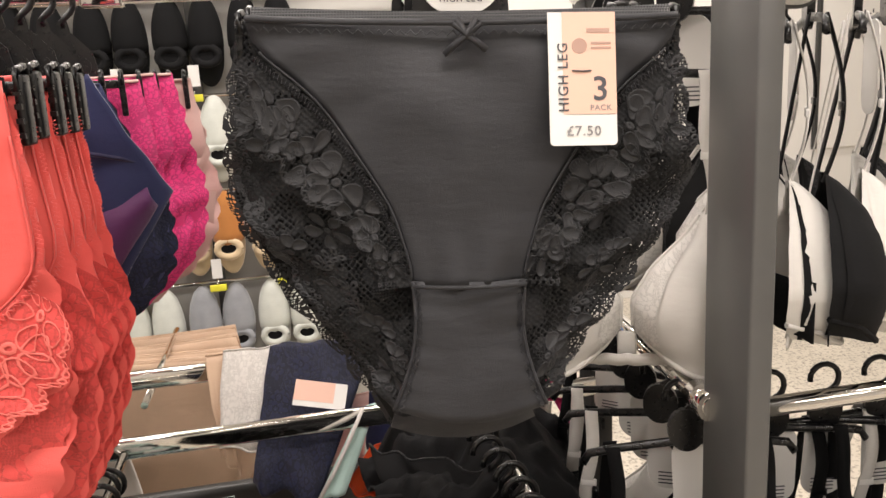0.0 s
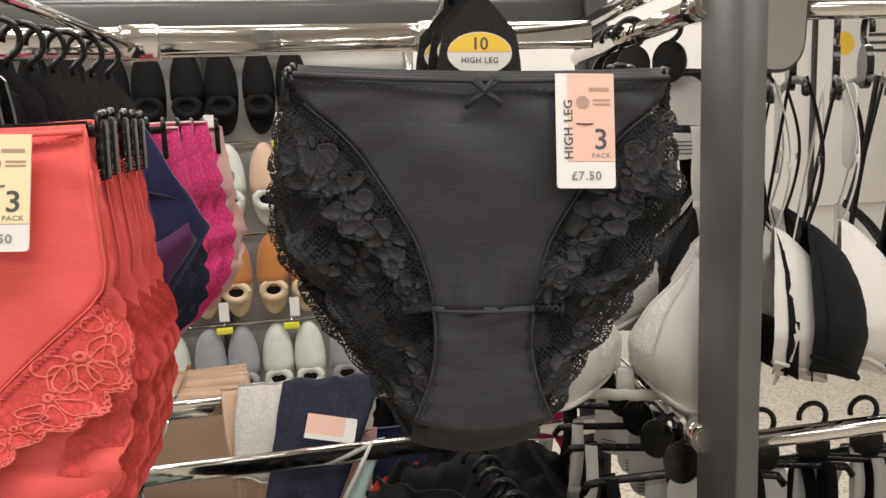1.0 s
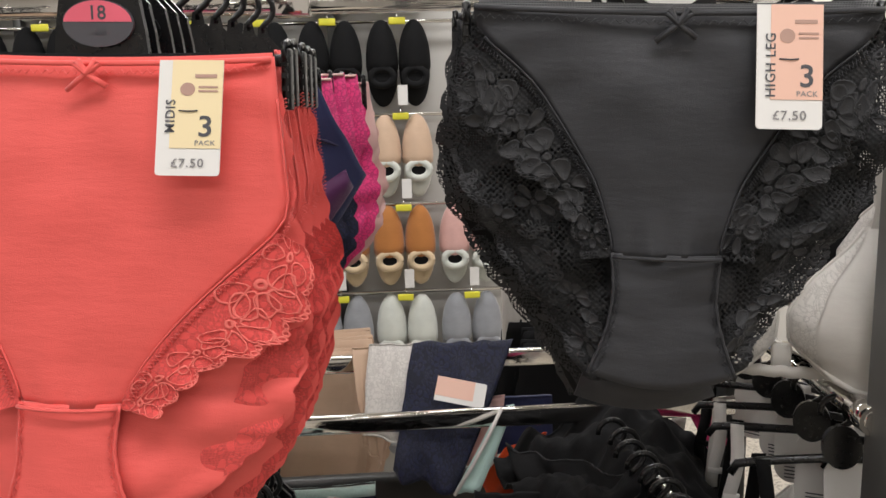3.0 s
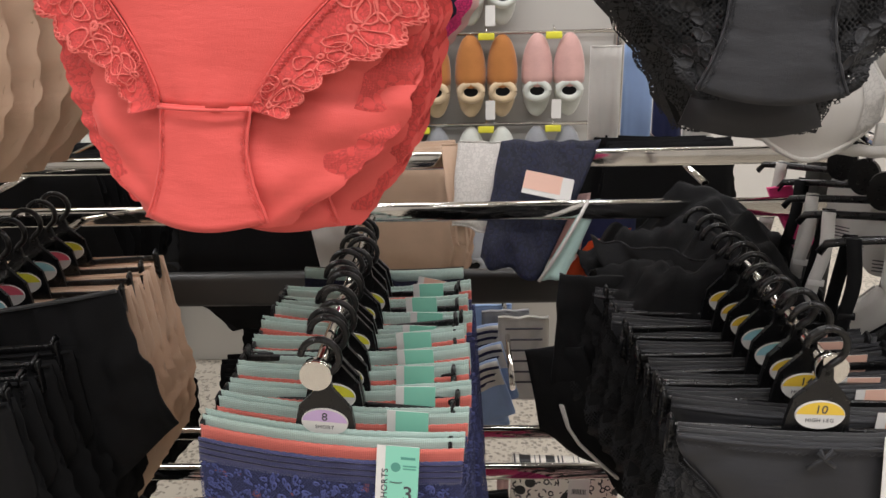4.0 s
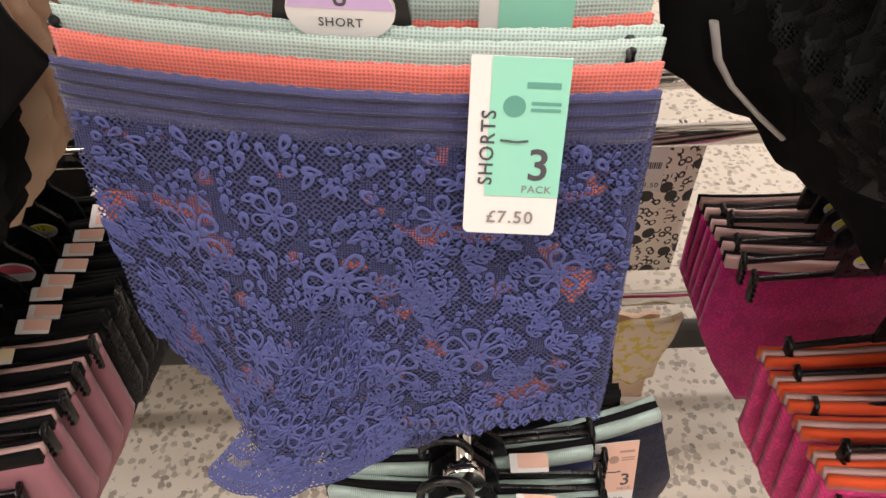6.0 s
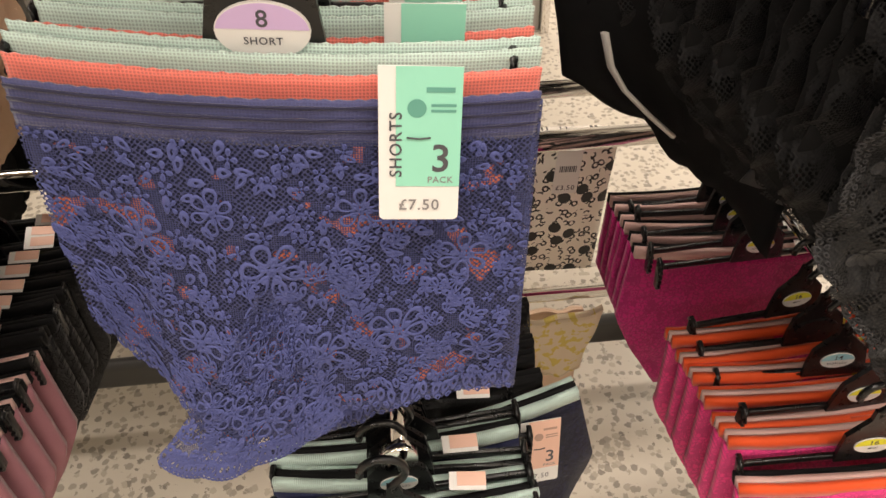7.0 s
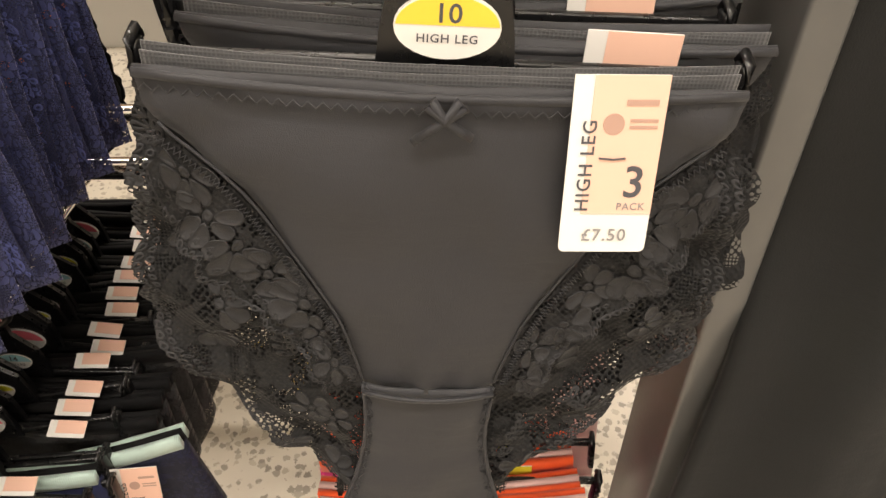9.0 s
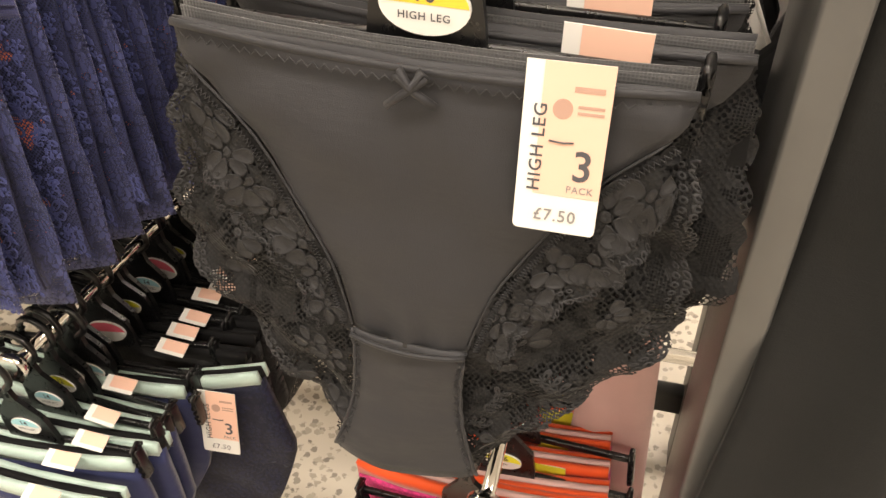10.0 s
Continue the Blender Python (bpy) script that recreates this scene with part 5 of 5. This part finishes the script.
for zz, kinds in rows_of:
    for c in range(-1, 9):
        kind = kinds[c % len(kinds)]
        if c == -1:
            if zz > 1.4 or zz < 0.9:
                continue
            kind = "blush" if zz > 1.2 else "grey"
        m = pose(-0.127 - 0.24 * c, 2.76, zz + 0.02, 0, 0, random.uniform(-4, 4))
        if kind in used:
            copy_thing(SL[kind], m)
        else:
            SL[kind].matrix_basis = m @ Matrix.Diagonal((1.14, 1.14, 1.10, 1))
            used.add(kind)

# ---- instruction board on the far wall ----
board = thing("instruction_board", "white board with yellow symbols and small print", "sign", "")
part("board", box_mesh("board", 0.85, 0.02, 1.3, (0, 0, 0), 0.004), M["wall_white"], board)
part("frame", box_mesh("frame", 0.02, 0.03, 1.3, (-0.43, 0, 0), 0.004), M["grey_dark"], board)
for k, zz in enumerate((0.42, 0.24, 0.06)):
    o = part("symbol", disc_mesh("symbol", 0.05, 0.05, -0.013, -0.010), M["yellow"], board)
    o.location = (-0.29, 0, zz)
    for j in range(3):
        part("print_line", box_mesh("print_line", 0.30 - 0.05 * (j % 2), 0.002, 0.014, (-0.02 - 0.02 * (j % 2), -0.011, zz + 0.035 - 0.034 * j)), M["ink"], board)
letters("print_words", "It's that easy!", 0.060, M["ink"], board, -0.04, -0.012, -0.09)
board.matrix_basis = pose(4.46, 5.13, 2.08, 0, 0, 0)
board.scale = (1.68, 1.0, 1.68)


# ---- bras ----
def bra(label, cup_m, band_m, inner_m, group):
    """A moulded bra on a black plastic hanger. Its origin is the hook's crown."""
    g = thing("bra", label, "bra", group)
    for s in (-1, 1):
        def cup(u, v, s=s, out=1.0):
            w = 0.080 * curve([(0, .12), (.15, .30), (.4, .74), (.65, 1.0), (.85, .95), (1, .70)], v)
            x = s * (0.082 + 0.010 * (1 - v)) + u * w
            z = -0.215 - 0.175 * v + 0.020 * u * u * v
            b = max(0.0, 1 - u * u) ** 0.55 * float(np.sin(min(1, v * 1.08) * math_pi * 0.72)) ** 0.8
            return (x, -0.008 - 0.070 * b * out + 0.0015 * wob(x, z, 60, s), z)
        part("cup", sheet("cup", cup, 18, 20), M[cup_m], g)
        part("lining", sheet("lining", lambda u, v, s=s: cup(u * 0.97, v, s, 0.93), 14, 14), M[inner_m], g)

        def lace_top(u, v, s=s):
            p = cup(-s * (0.98 - 0.34 * (u + 1) / 2 * (0.4 + 0.6 * v)), 0.04 + 0.92 * v, s)
            return (p[0], p[1] - 0.0022, p[2])
        part("lace_edge", sheet("lace_edge", lace_top, 6, 26), M["white_lace" if cup_m.startswith("white") else "black_lace"], g)
        part("cup_edge", tube("cup_edge", [cup(-s, v) for v in np.linspace(0.02, 1, 20)], 0.0026, 6), M[band_m], g)
        part("underwire", tube("underwire", [cup(u, 1.0 - 0.14 * u * u) for u in np.linspace(-1, 1, 14)], 0.0034, 6), M[band_m], g)

        def strap(u, v, s=s):
            return (s * (0.094 - 0.012 * (1 - v)) + u * 0.0080 + 0.003 * float(np.sin(v * 9 + s)), -0.006 - 0.018 * float(np.sin(v * 3)), -0.060 - 0.165 * v)
        part("strap", sheet("strap", strap, 2, 16, 0.0018), M[band_m], g)
        part("strap", sheet("strap", lambda u, v, s=s: (s * (0.086 + 0.030 * v) + u * 0.0080, 0.010 + 0.040 * v, -0.060 - 0.25 * v), 2, 14, 0.0018), M[inner_m], g)
        part("strap_slide", box_mesh("strap_slide", 0.020, 0.004, 0.009, (s * 0.088, -0.022, -0.150), 0.001), M["white_gloss" if band_m == "white" else "plastic"], g)

        def wing(u, v, s=s):
            x = s * (0.155 - 0.10 * v)
            return (x, 0.004 + 0.060 * float(np.sin(v * 1.5)), -0.345 + u * (0.030 - 0.010 * v) + 0.012 * v + 0.004 * wob(v, u, 3, s))
        part("wing", sheet("wing", wing, 4, 12, 0.0015), M[inner_m], g)
    part("bridge", box_mesh("bridge", 0.022, 0.006, 0.030, (0, -0.012, -0.368), 0.002), M[band_m], g)
    part("band", sheet("band", lambda u, v: (u * 0.152, -0.010 - 0.014 * (1 - u * u), -0.376 - 0.014 * v + 0.014 * u * u - 0.002 * abs(float(np.sin(u * 40)))), 40, 2, 0.0016), M[band_m], g)
    hp = [(0, 0, -0.030)]
    for a in range(-70, 200, 22):
        hp.append((0.018 * float(np.cos(radians(a))) - 0.004, 0, -0.003 + 0.018 * float(np.sin(radians(a)))))
    h = part("hanger", tube("hanger", [(-0.120, 0, -0.080), (-0.112, 0, -0.068), (-0.085, 0, -0.064), (-0.03, 0, -0.060), (0, 0, -0.058), (0.03, 0, -0.060), (0.085, 0, -0.064), (0.112, 0, -0.068), (0.120, 0, -0.080)], 0.0034, 8, False, 1.5), M["plastic"], g)
    part("hook", tube("hook", hp, 0.0036, 8), M["plastic"], h)
    part("size_disc", disc_mesh("size_disc", 0.021, 0.026, -0.004, 0.004), M["plastic"], h).location = (0, 0, -0.045)
    bm = bmesh.new()
    bmesh.ops.create_cube(bm, size=1.0)
    bmesh.ops.scale(bm, vec=(0.056, 0.0016, 0.105), verts=bm.verts)
    bmesh.ops.bevel(bm, geom=[e for e in bm.edges if abs(e.verts[0].co.y - e.verts[1].co.y) > 0.001], offset=0.022, segments=6, profile=0.5, affect="EDGES")
    card = part("insert_card", from_bm("insert_card", bm), M["white_gloss"], g, "pale plastic insert card")
    card.location = (0.012, 0.012, -0.115)
    for k in range(4):
        part("print_line", box_mesh("print_line", 0.030, 0.0004, 0.0016, (0.0, -0.0012, -0.030 - 0.005 * k)), M["ink"], card)
    return g


random.seed(21)
WB = bra("white bra with lace-trimmed moulded cups", "white", "white", "white", "white bras")
WL = bra("white lace bra with black lining", "white", "white", "black_cotton", "white bras")
KB = bra("black lace bra on a black hanger", "black_back", "black_cotton", "black_cotton", "black bras")
WB.matrix_basis = pose(0.295, 0.790, 1.735, 0, 0, -22)
WL.matrix_basis = pose(0.375, 0.830, 1.800, 0, 0, -40)
KB.matrix_basis = pose(0.350, 0.880, 1.800, 0, 0, -20)
for k in range(3):
    copy_thing((WL, KB, WB)[k], pose(0.355 + 0.008 * k, 0.90 + 0.06 * k, 1.80, 0, 0, -22 + 6 * k))
right = ((0.455, "L", 58), (0.485, "K", 62), (0.545, "W", 54), (0.585, "K", 66), (0.645, "L", 60), (0.69, "K", 52), (0.73, "K", 64), (0.79, "W", 50), (0.84, "K", 58), (0.90, "L", 50), (0.96, "K", 55), (1.03, "W", 45))
for x, kind, turn in right:
    copy_thing({"K": KB, "W": WB, "L": WL}[kind], pose(x, 0.745, 1.782, 0, random.uniform(-3, 3), turn))
for k in range(9):
    copy_thing((KB, WL, KB, WB, KB, WB, WL, KB, WB)[k], pose(0.47 + 0.075 * k, 0.760, 1.300, 0, random.uniform(-4, 4), -6 + random.uniform(-4, 4)))
for k in range(5):
    copy_thing((KB, WL, WB, KB, WB)[k], pose(0.338 + 0.008 * k, 0.73 + 0.075 * k, 1.318, 0, random.uniform(-4, 4), -30 + random.uniform(-16, 16)))

# round-cornered mirror by the post
mirror = thing("display_mirror", "small round-cornered display mirror in a black rim", "mirror")
bm = bmesh.new()
bmesh.ops.create_cube(bm, size=1.0)
bmesh.ops.scale(bm, vec=(0.068, 0.006, 0.34), verts=bm.verts)
es = [e for e in bm.edges if abs(e.verts[0].co.y - e.verts[1].co.y) > 0.001]
bmesh.ops.bevel(bm, geom=es, offset=0.030, segments=8, profile=0.5, affect="EDGES")
part("rim", from_bm("rim", bm), M["grey_dark"], mirror)
bm = bmesh.new()
bmesh.ops.create_cube(bm, size=1.0)
bmesh.ops.scale(bm, vec=(0.062, 0.004, 0.333), verts=bm.verts)
es = [e for e in bm.edges if abs(e.verts[0].co.y - e.verts[1].co.y) > 0.001]
bmesh.ops.bevel(bm, geom=es, offset=0.027, segments=8, profile=0.5, affect="EDGES")
part("glass", from_bm("glass", bm), M["mirror"], mirror).location = (0, -0.0025, 0)
mirror.matrix_basis = pose(0.378, 0.606, 1.895, 4, 0, 6)


# ---- things draped over the rails ----
def draped(name, label, cat, mat, fn, nu, nv, thick=0.002, edge="", group=""):
    """One hanging piece of cloth, its hem cord and, where it has one, its coloured edge."""
    g = thing(name, label, cat, group)
    part("cloth", sheet("cloth", fn, nu, nv, thick), M[mat], g)
    part("hem", tube("hem", [fn(u, 1.0) for u in np.linspace(-1, 1, nu + 1)], 0.0016, 6), M[edge or mat], g)
    part("binding", tube("binding", [fn(u, 0.0) for u in np.linspace(-1, 1, nu + 1)], 0.0016, 6), M[edge or mat], g)
    return g


nd = thing("navy_lace_briefs", "dark navy lace briefs thrown over the chrome rails", "briefs")
part("cloth", sheet("cloth", corner_sheet((-0.132, 1.150, 1.292), (0.030, 1.150, 1.290), (-0.082, 0.985, 1.112), (-0.176, 1.000, 1.135), 0.012, 2.0, 0.011), 24, 24, 0.003), M["navy_dark"], nd)
part("aqua_edge", sheet("aqua_edge", corner_sheet((-0.010, 1.02, 1.225), (0.014, 1.035, 1.222), (-0.045, 0.99, 1.108), (-0.084, 0.984, 1.110), 0.004, 3.0, 0.003), 8, 14, 0.003), M["aqua"], nd, "pale aqua lining")
part("trim", tube("trim", [(-0.008, 1.012, 1.228), (-0.03, 0.998, 1.190), (-0.055, 0.988, 1.150), (-0.083, 0.980, 1.110)], 0.003, 6), M["white"], nd)
pt = price_tag(nd, "peach", "", (0, 0, 0), scale=0.9)
pt.matrix_basis = Matrix.Translation((-0.102, 1.058, 1.247)) @ Matrix.Rotation(radians(-38), 4, "X") @ Matrix.Rotation(radians(-76), 4, "Y")
draped("white_lace_briefs", "white lace briefs thrown over a chrome rail", "briefs", "white_lace", corner_sheet((-0.205, 1.150, 1.290), (-0.120, 1.150, 1.290), (-0.135, 1.040, 1.165), (-0.215, 1.05, 1.180), 0.01, 5.0), 14, 16)
draped("beige_briefs", "beige cotton briefs thrown over a chrome rail", "briefs", "beige", corner_sheet((-0.232, 1.155, 1.285), (-0.200, 1.150, 1.285), (-0.190, 1.05, 1.13), (-0.215, 1.06, 1.16), 0.01, 6.0), 12, 14)
draped("orange_briefs", "orange cotton briefs hanging below the rail", "briefs", "orange", corner_sheet((0.000, 1.045, 1.150), (0.064, 1.045, 1.168), (0.012, 1.040, 1.066), (-0.045, 1.040, 1.090), 0.004, 7.0, 0.008), 12, 10)
draped("blush_briefs", "blush pink briefs hanging below the rail", "briefs", "blush", corner_sheet((-0.070, 1.11, 1.20), (0.010, 1.11, 1.21), (-0.005, 1.10, 1.11), (-0.06, 1.10, 1.10), 0.004, 8.0, 0.006), 12, 10)
draped("pink_strap", "hot pink towelling strap hooked over the rail end", "strap", "pink", corner_sheet((0.265, 1.035, 1.236), (0.300, 1.035, 1.238), (0.325, 0.990, 1.165), (0.298, 0.985, 1.150), -0.012, 9.0, 0.005), 8, 14, 0.010)


def heap(u, v):
    x = 0.135 + u * (0.125 + 0.035 * v)
    y = 0.79 + 0.255 * v
    ridge = 0.072 * float(np.exp(-((u - 0.25) / 0.50) ** 2)) * (0.5 + 0.5 * v)
    folds = 0.014 * float(np.sin(u * 9 + 7 * v + 3 * wob(x, y, 9, 1.0))) * (0.3 + 0.7 * v)
    z = 1.165 + ridge + folds + 0.026 * wob(x, y, 20, 3.0) + 0.012 * wob(x, y, 55, 5.0) - 0.10 * max(0, abs(u) - 0.60) - 0.05 * max(0, 0.25 - v)
    if v < 0.12:
        z -= (0.12 - v) * 0.6
    return (x, y, z)


draped("black_camisole", "crumpled black lace camisole lying over the hangers", "camisole", "black_back", heap, 54, 54, 0.004, "black_lace")
cami = draped("black_camisole", "black lace camisole slipping off the hangers", "camisole", "black_back", corner_sheet((-0.005, 1.00, 1.175), (0.155, 0.82, 1.195), (0.135, 0.775, 1.055), (0.04, 0.90, 1.10), 0.02, 11.0, 0.016), 26, 20, 0.003, "black_lace")

# black sportswear with white piping behind the briefs
sw = thing("black_leggings", "black sports leggings with white piping", "leggings")
part("cloth", sheet("cloth", corner_sheet((-0.062, 0.90, 1.150), (0.150, 0.86, 1.160), (0.160, 0.82, 0.700), (-0.075, 0.885, 0.945), 0.02, 12.0, 0.012), 22, 24, 0.008), M["black_cotton"], sw)
part("leg", sheet("leg", corner_sheet((-0.108, 0.90, 1.035), (-0.03, 0.86, 1.06), (0.055, 0.845, 0.835), (-0.088, 0.88, 0.912), 0.008, 14.0, 0.006), 14, 14, 0.006), M["black_cotton"], sw)
part("piping", tube("piping", [(-0.060, 0.848, 0.975), (-0.050, 0.846, 0.940), (-0.034, 0.842, 0.915), (-0.004, 0.838, 0.885), (0.022, 0.834, 0.862)], 0.0052, 8, False, 0.5), M["white"], sw, "white piping")

kd = thing("black_full_briefs", "large plain black briefs slipping askew off a hanger", "briefs", "black full briefs")
part("cloth", sheet("cloth", corner_sheet((-0.800, 0.715, 1.180), (-0.612, 0.735, 1.205), (-0.556, 0.715, 1.030), (-0.755, 0.690, 0.850), 0.02, 16.0, 0.012), 24, 26, 0.004), M["black_cotton"], kd)
part("waistband", tube("waistband", [(-0.800, 0.713, 1.181), (-0.74, 0.716, 1.190), (-0.67, 0.724, 1.198), (-0.612, 0.733, 1.206)], 0.0030, 6), M["black_band"], kd)

# leopard-print pack and its neighbours under the rack
lp = thing("leopard_print_pack", "leopard print pyjama pack with a white price label", "clothing pack")
part("cloth", sheet("cloth", lambda u, v: (u * 0.108, 0.004 * wob(u, v, 3, 1) - 0.012 * (1 - u * u) * (1 - (2 * v - 1) ** 2), 0.005 - 0.292 * v), 18, 22, 0.028), M["leopard"], lp)
t = part("price_label", box_mesh("price_label", 0.042, 0.0015, 0.085, (0.025, -0.020, -0.052)), M["white_gloss"], lp, "white label with bars")
for k in range(9):
    part("bar_mark", box_mesh("bar_mark", 0.0014 + 0.001 * (k % 2), 0.0006, 0.012, (0.012 + 0.0033 * k, -0.0212, -0.045)), M["ink"], t)
letters("label_price", "£3.50", 0.013, M["ink"], t, 0.025, -0.0212, -0.083)
lp.matrix_basis = pose(0.000, 1.215, 0.612, 0, 3, 0)
draped("clear_pack", "clear plastic pack with a beige garment", "clothing pack", "blush", lambda u, v: (-0.128 + u * 0.012, 1.225 + 0.01 * wob(u, v, 3), 0.60 - 0.26 * v), 6, 12, 0.02)
draped("floral_briefs", "beige floral briefs hanging below the lower rail", "briefs", "floral", lambda u, v: (-0.035 + u * (0.085 - 0.045 * v) + 0.02 * v, 1.01 + 0.01 * wob(u, v, 2, 3), 0.405 - 0.135 * v + 0.02 * u * u), 16, 12, 0.012)
draped("beige_vest", "plain beige vest under the floral briefs", "vest", "beige", lambda u, v: (-0.005 + u * 0.055, 1.10 + 0.01 * wob(u, v, 2, 4), 0.33 - 0.22 * v), 12, 12, 0.01)
for k in range(3):
    o = draped("grey_pack", "folded grey striped pack hanging behind the rails", "clothing pack", ("white", "grey_fleece", "light_blue")[k], lambda u, v, k=k: (-0.075 - 0.035 * k + u * 0.055, 1.42 + 0.10 * k + 0.01 * wob(u, v, 2, k), 0.845 - 0.03 * k - 0.20 * v), 12, 12, 0.012)
for k in range(6):
    o = part("stripe", box_mesh("stripe", 0.08, 0.004, 0.003, (-0.075, 1.408, 0.825 - 0.026 * k)), M["ink"])
    o.parent = bpy.data.objects["grey_pack"]

part("arm", tube("arm", [(-0.11, 1.20, 0.80), (-0.11, 1.68, 0.80)], 0.006, 8), M["chrome"], rack)


def striped_top(label):
    """A folded top with a white band of dark stripes over a blue body. Its origin is the middle of its upper edge."""
    g = thing("folded_shirt", label, "shirt", "striped shirts")

    def body(u, v):
        return (u * (0.085 - 0.012 * v) + 0.02 * v, 0.012 * wob(u, v, 2, 4) - 0.010 * v, -0.13 * v + 0.008 * u)
    part("body", sheet("body", body, 14, 14, 0.014), M["light_blue"], g)
    part("shoulder", sheet("shoulder", lambda u, v: (body(u, 0.42 * v)[0], body(u, 0.42 * v)[1] - 0.003, body(u, 0.42 * v)[2] + 0.001), 14, 6, 0.002), M["white"], g, "white band")
    for k in range(3):
        part("stripe", sheet("stripe", lambda u, v, k=k: (body(u, 0.06 + 0.12 * k + 0.05 * v)[0], body(u, 0.1)[1] - 0.0055, body(u, 0.06 + 0.12 * k + 0.05 * v)[2]), 14, 2, 0.001), M["navy_stripe"], g)
    return g


ST = striped_top("white and blue folded shirt with navy stripes")
ST.matrix_basis = pose(-0.215, 1.36, 0.745, 0, -14, 0)
for k in range(5):
    copy_thing(ST, pose(-0.205 - 0.012 * (k % 2), 1.40 + 0.03 * k, (0.77, 0.70, 0.80, 0.66, 0.62)[k], 0, -14 + 7 * (k % 3), 4 * k - 8))
part("arm", tube("arm", [(-0.21, 1.20, 0.738), (-0.21, 1.60, 0.738)], 0.006, 8), M["chrome"], rack)

# charcoal robe beside the post
robe = thing("charcoal_robe", "long charcoal dressing gown hanging beside the grey post", "dressing gown")


def robe_front(u, v):
    z = 1.19 - 1.05 * v
    x0 = curve([(0, .366), (.22, .364), (.32, .354), (.39, .345), (.48, .339), (.56, .330), (.75, .315), (1, .305)], v) + 0.003 * wob(v, 0.3, 6, 5)
    k = (u + 1) / 2
    x = x0 + (0.95 - x0) * k
    near = curve([(0, .625), (.2, .620), (.30, .588), (.4, .572), (1, .540)], v)
    y = near - 0.030 * min(1.0, k * 5) + (0.024 * float(np.sin(k * 26 + 2.2 * wob(k, v, 3))) * (0.3 + 0.7 * v) + 0.02 * wob(k * 0.3, v * 0.3, 8, 2.0)) * min(1.0, k * 7)
    return (x, y, z)


part("front", sheet("front", robe_front, 70, 50, 0.010), M["robe"], robe)
part("sleeve", sheet("sleeve", lambda u, v: (0.52 + u * 0.055 + 0.02 * v, 0.545 + 0.02 * u * u + 0.008 * wob(u, v, 4, 9), 1.15 - 0.62 * v), 14, 24, 0.03), M["robe"], robe)
draped("blush_slip", "blush satin slip hanging behind the post", "slip", "blush", lambda u, v: (0.272 + u * 0.022 * (1 + v), 0.70 + 0.012 * wob(u * 0.3, v, 4, 3), 0.98 - 0.42 * v), 10, 20, 0.006)

# ---- the far side of the rack ----
random.seed(31)
KF = copy_thing(K1, pose(-1.05, 1.36, 1.20, 0, 0, 180))
for x, y0, n, kind, z in ((-1.05, 1.40, 6, "K", 1.20), (-0.62, 1.36, 7, "K", 1.20), (-0.62, 1.36, 7, "K", 0.72), (-1.05, 1.36, 7, "K", 0.72), (-0.34, 1.40, 4, "B", 1.20), (0.22, 1.45, 4, "K", 1.20), (-1.20, 0.62, 9, "K", 1.15), (-1.22, 0.60, 9, "K", 1.70), (-1.22, 0.62, 9, "K", 0.66), (-0.62, 1.40, 5, "K", 1.70)):
    end = y0 + 0.05 * n
    part("arm", tube("arm", [(x, 1.2 if y0 > 1.1 else RY, z - 0.001), (x, end if y0 > 1.1 else y0 - 0.03, z - 0.001)], 0.006, 8), M["chrome"], rack)
    for k in range(n):
        copy_thing(K1 if kind == "K" else BG, pose(x + random.uniform(-.02, .02), y0 + 0.05 * k, z + random.uniform(-.01, .01), 0, random.uniform(-3, 3), 180 + random.uniform(-8, 8)))
draped("white_vest", "white ribbed vest hanging behind the rack", "vest", "white", lambda u, v: (-0.455 + u * 0.045 + 0.035 * v, 1.30 + 0.01 * wob(u, v, 2, 5), 1.12 - 0.20 * v), 12, 14, 0.01)
draped("purple_briefs", "dark purple briefs hanging behind the rails", "briefs", "navy", lambda u, v: (0.055 + u * 0.05, 1.20 + 0.01 * wob(u, v, 2, 6), 1.17 - 0.10 * v), 10, 10, 0.01)
for k in range(4):
    draped("striped_shirt", "white shirt with navy stripes hanging behind the rack", "shirt", ("white", "light_blue", "navy", "white")[k], lambda u, v, k=k: (0.10 + 0.075 * k + u * 0.032, 1.55 + 0.03 * k + 0.01 * wob(u, v, 2, k), 1.40 - 0.34 * v), 8, 12, 0.012)
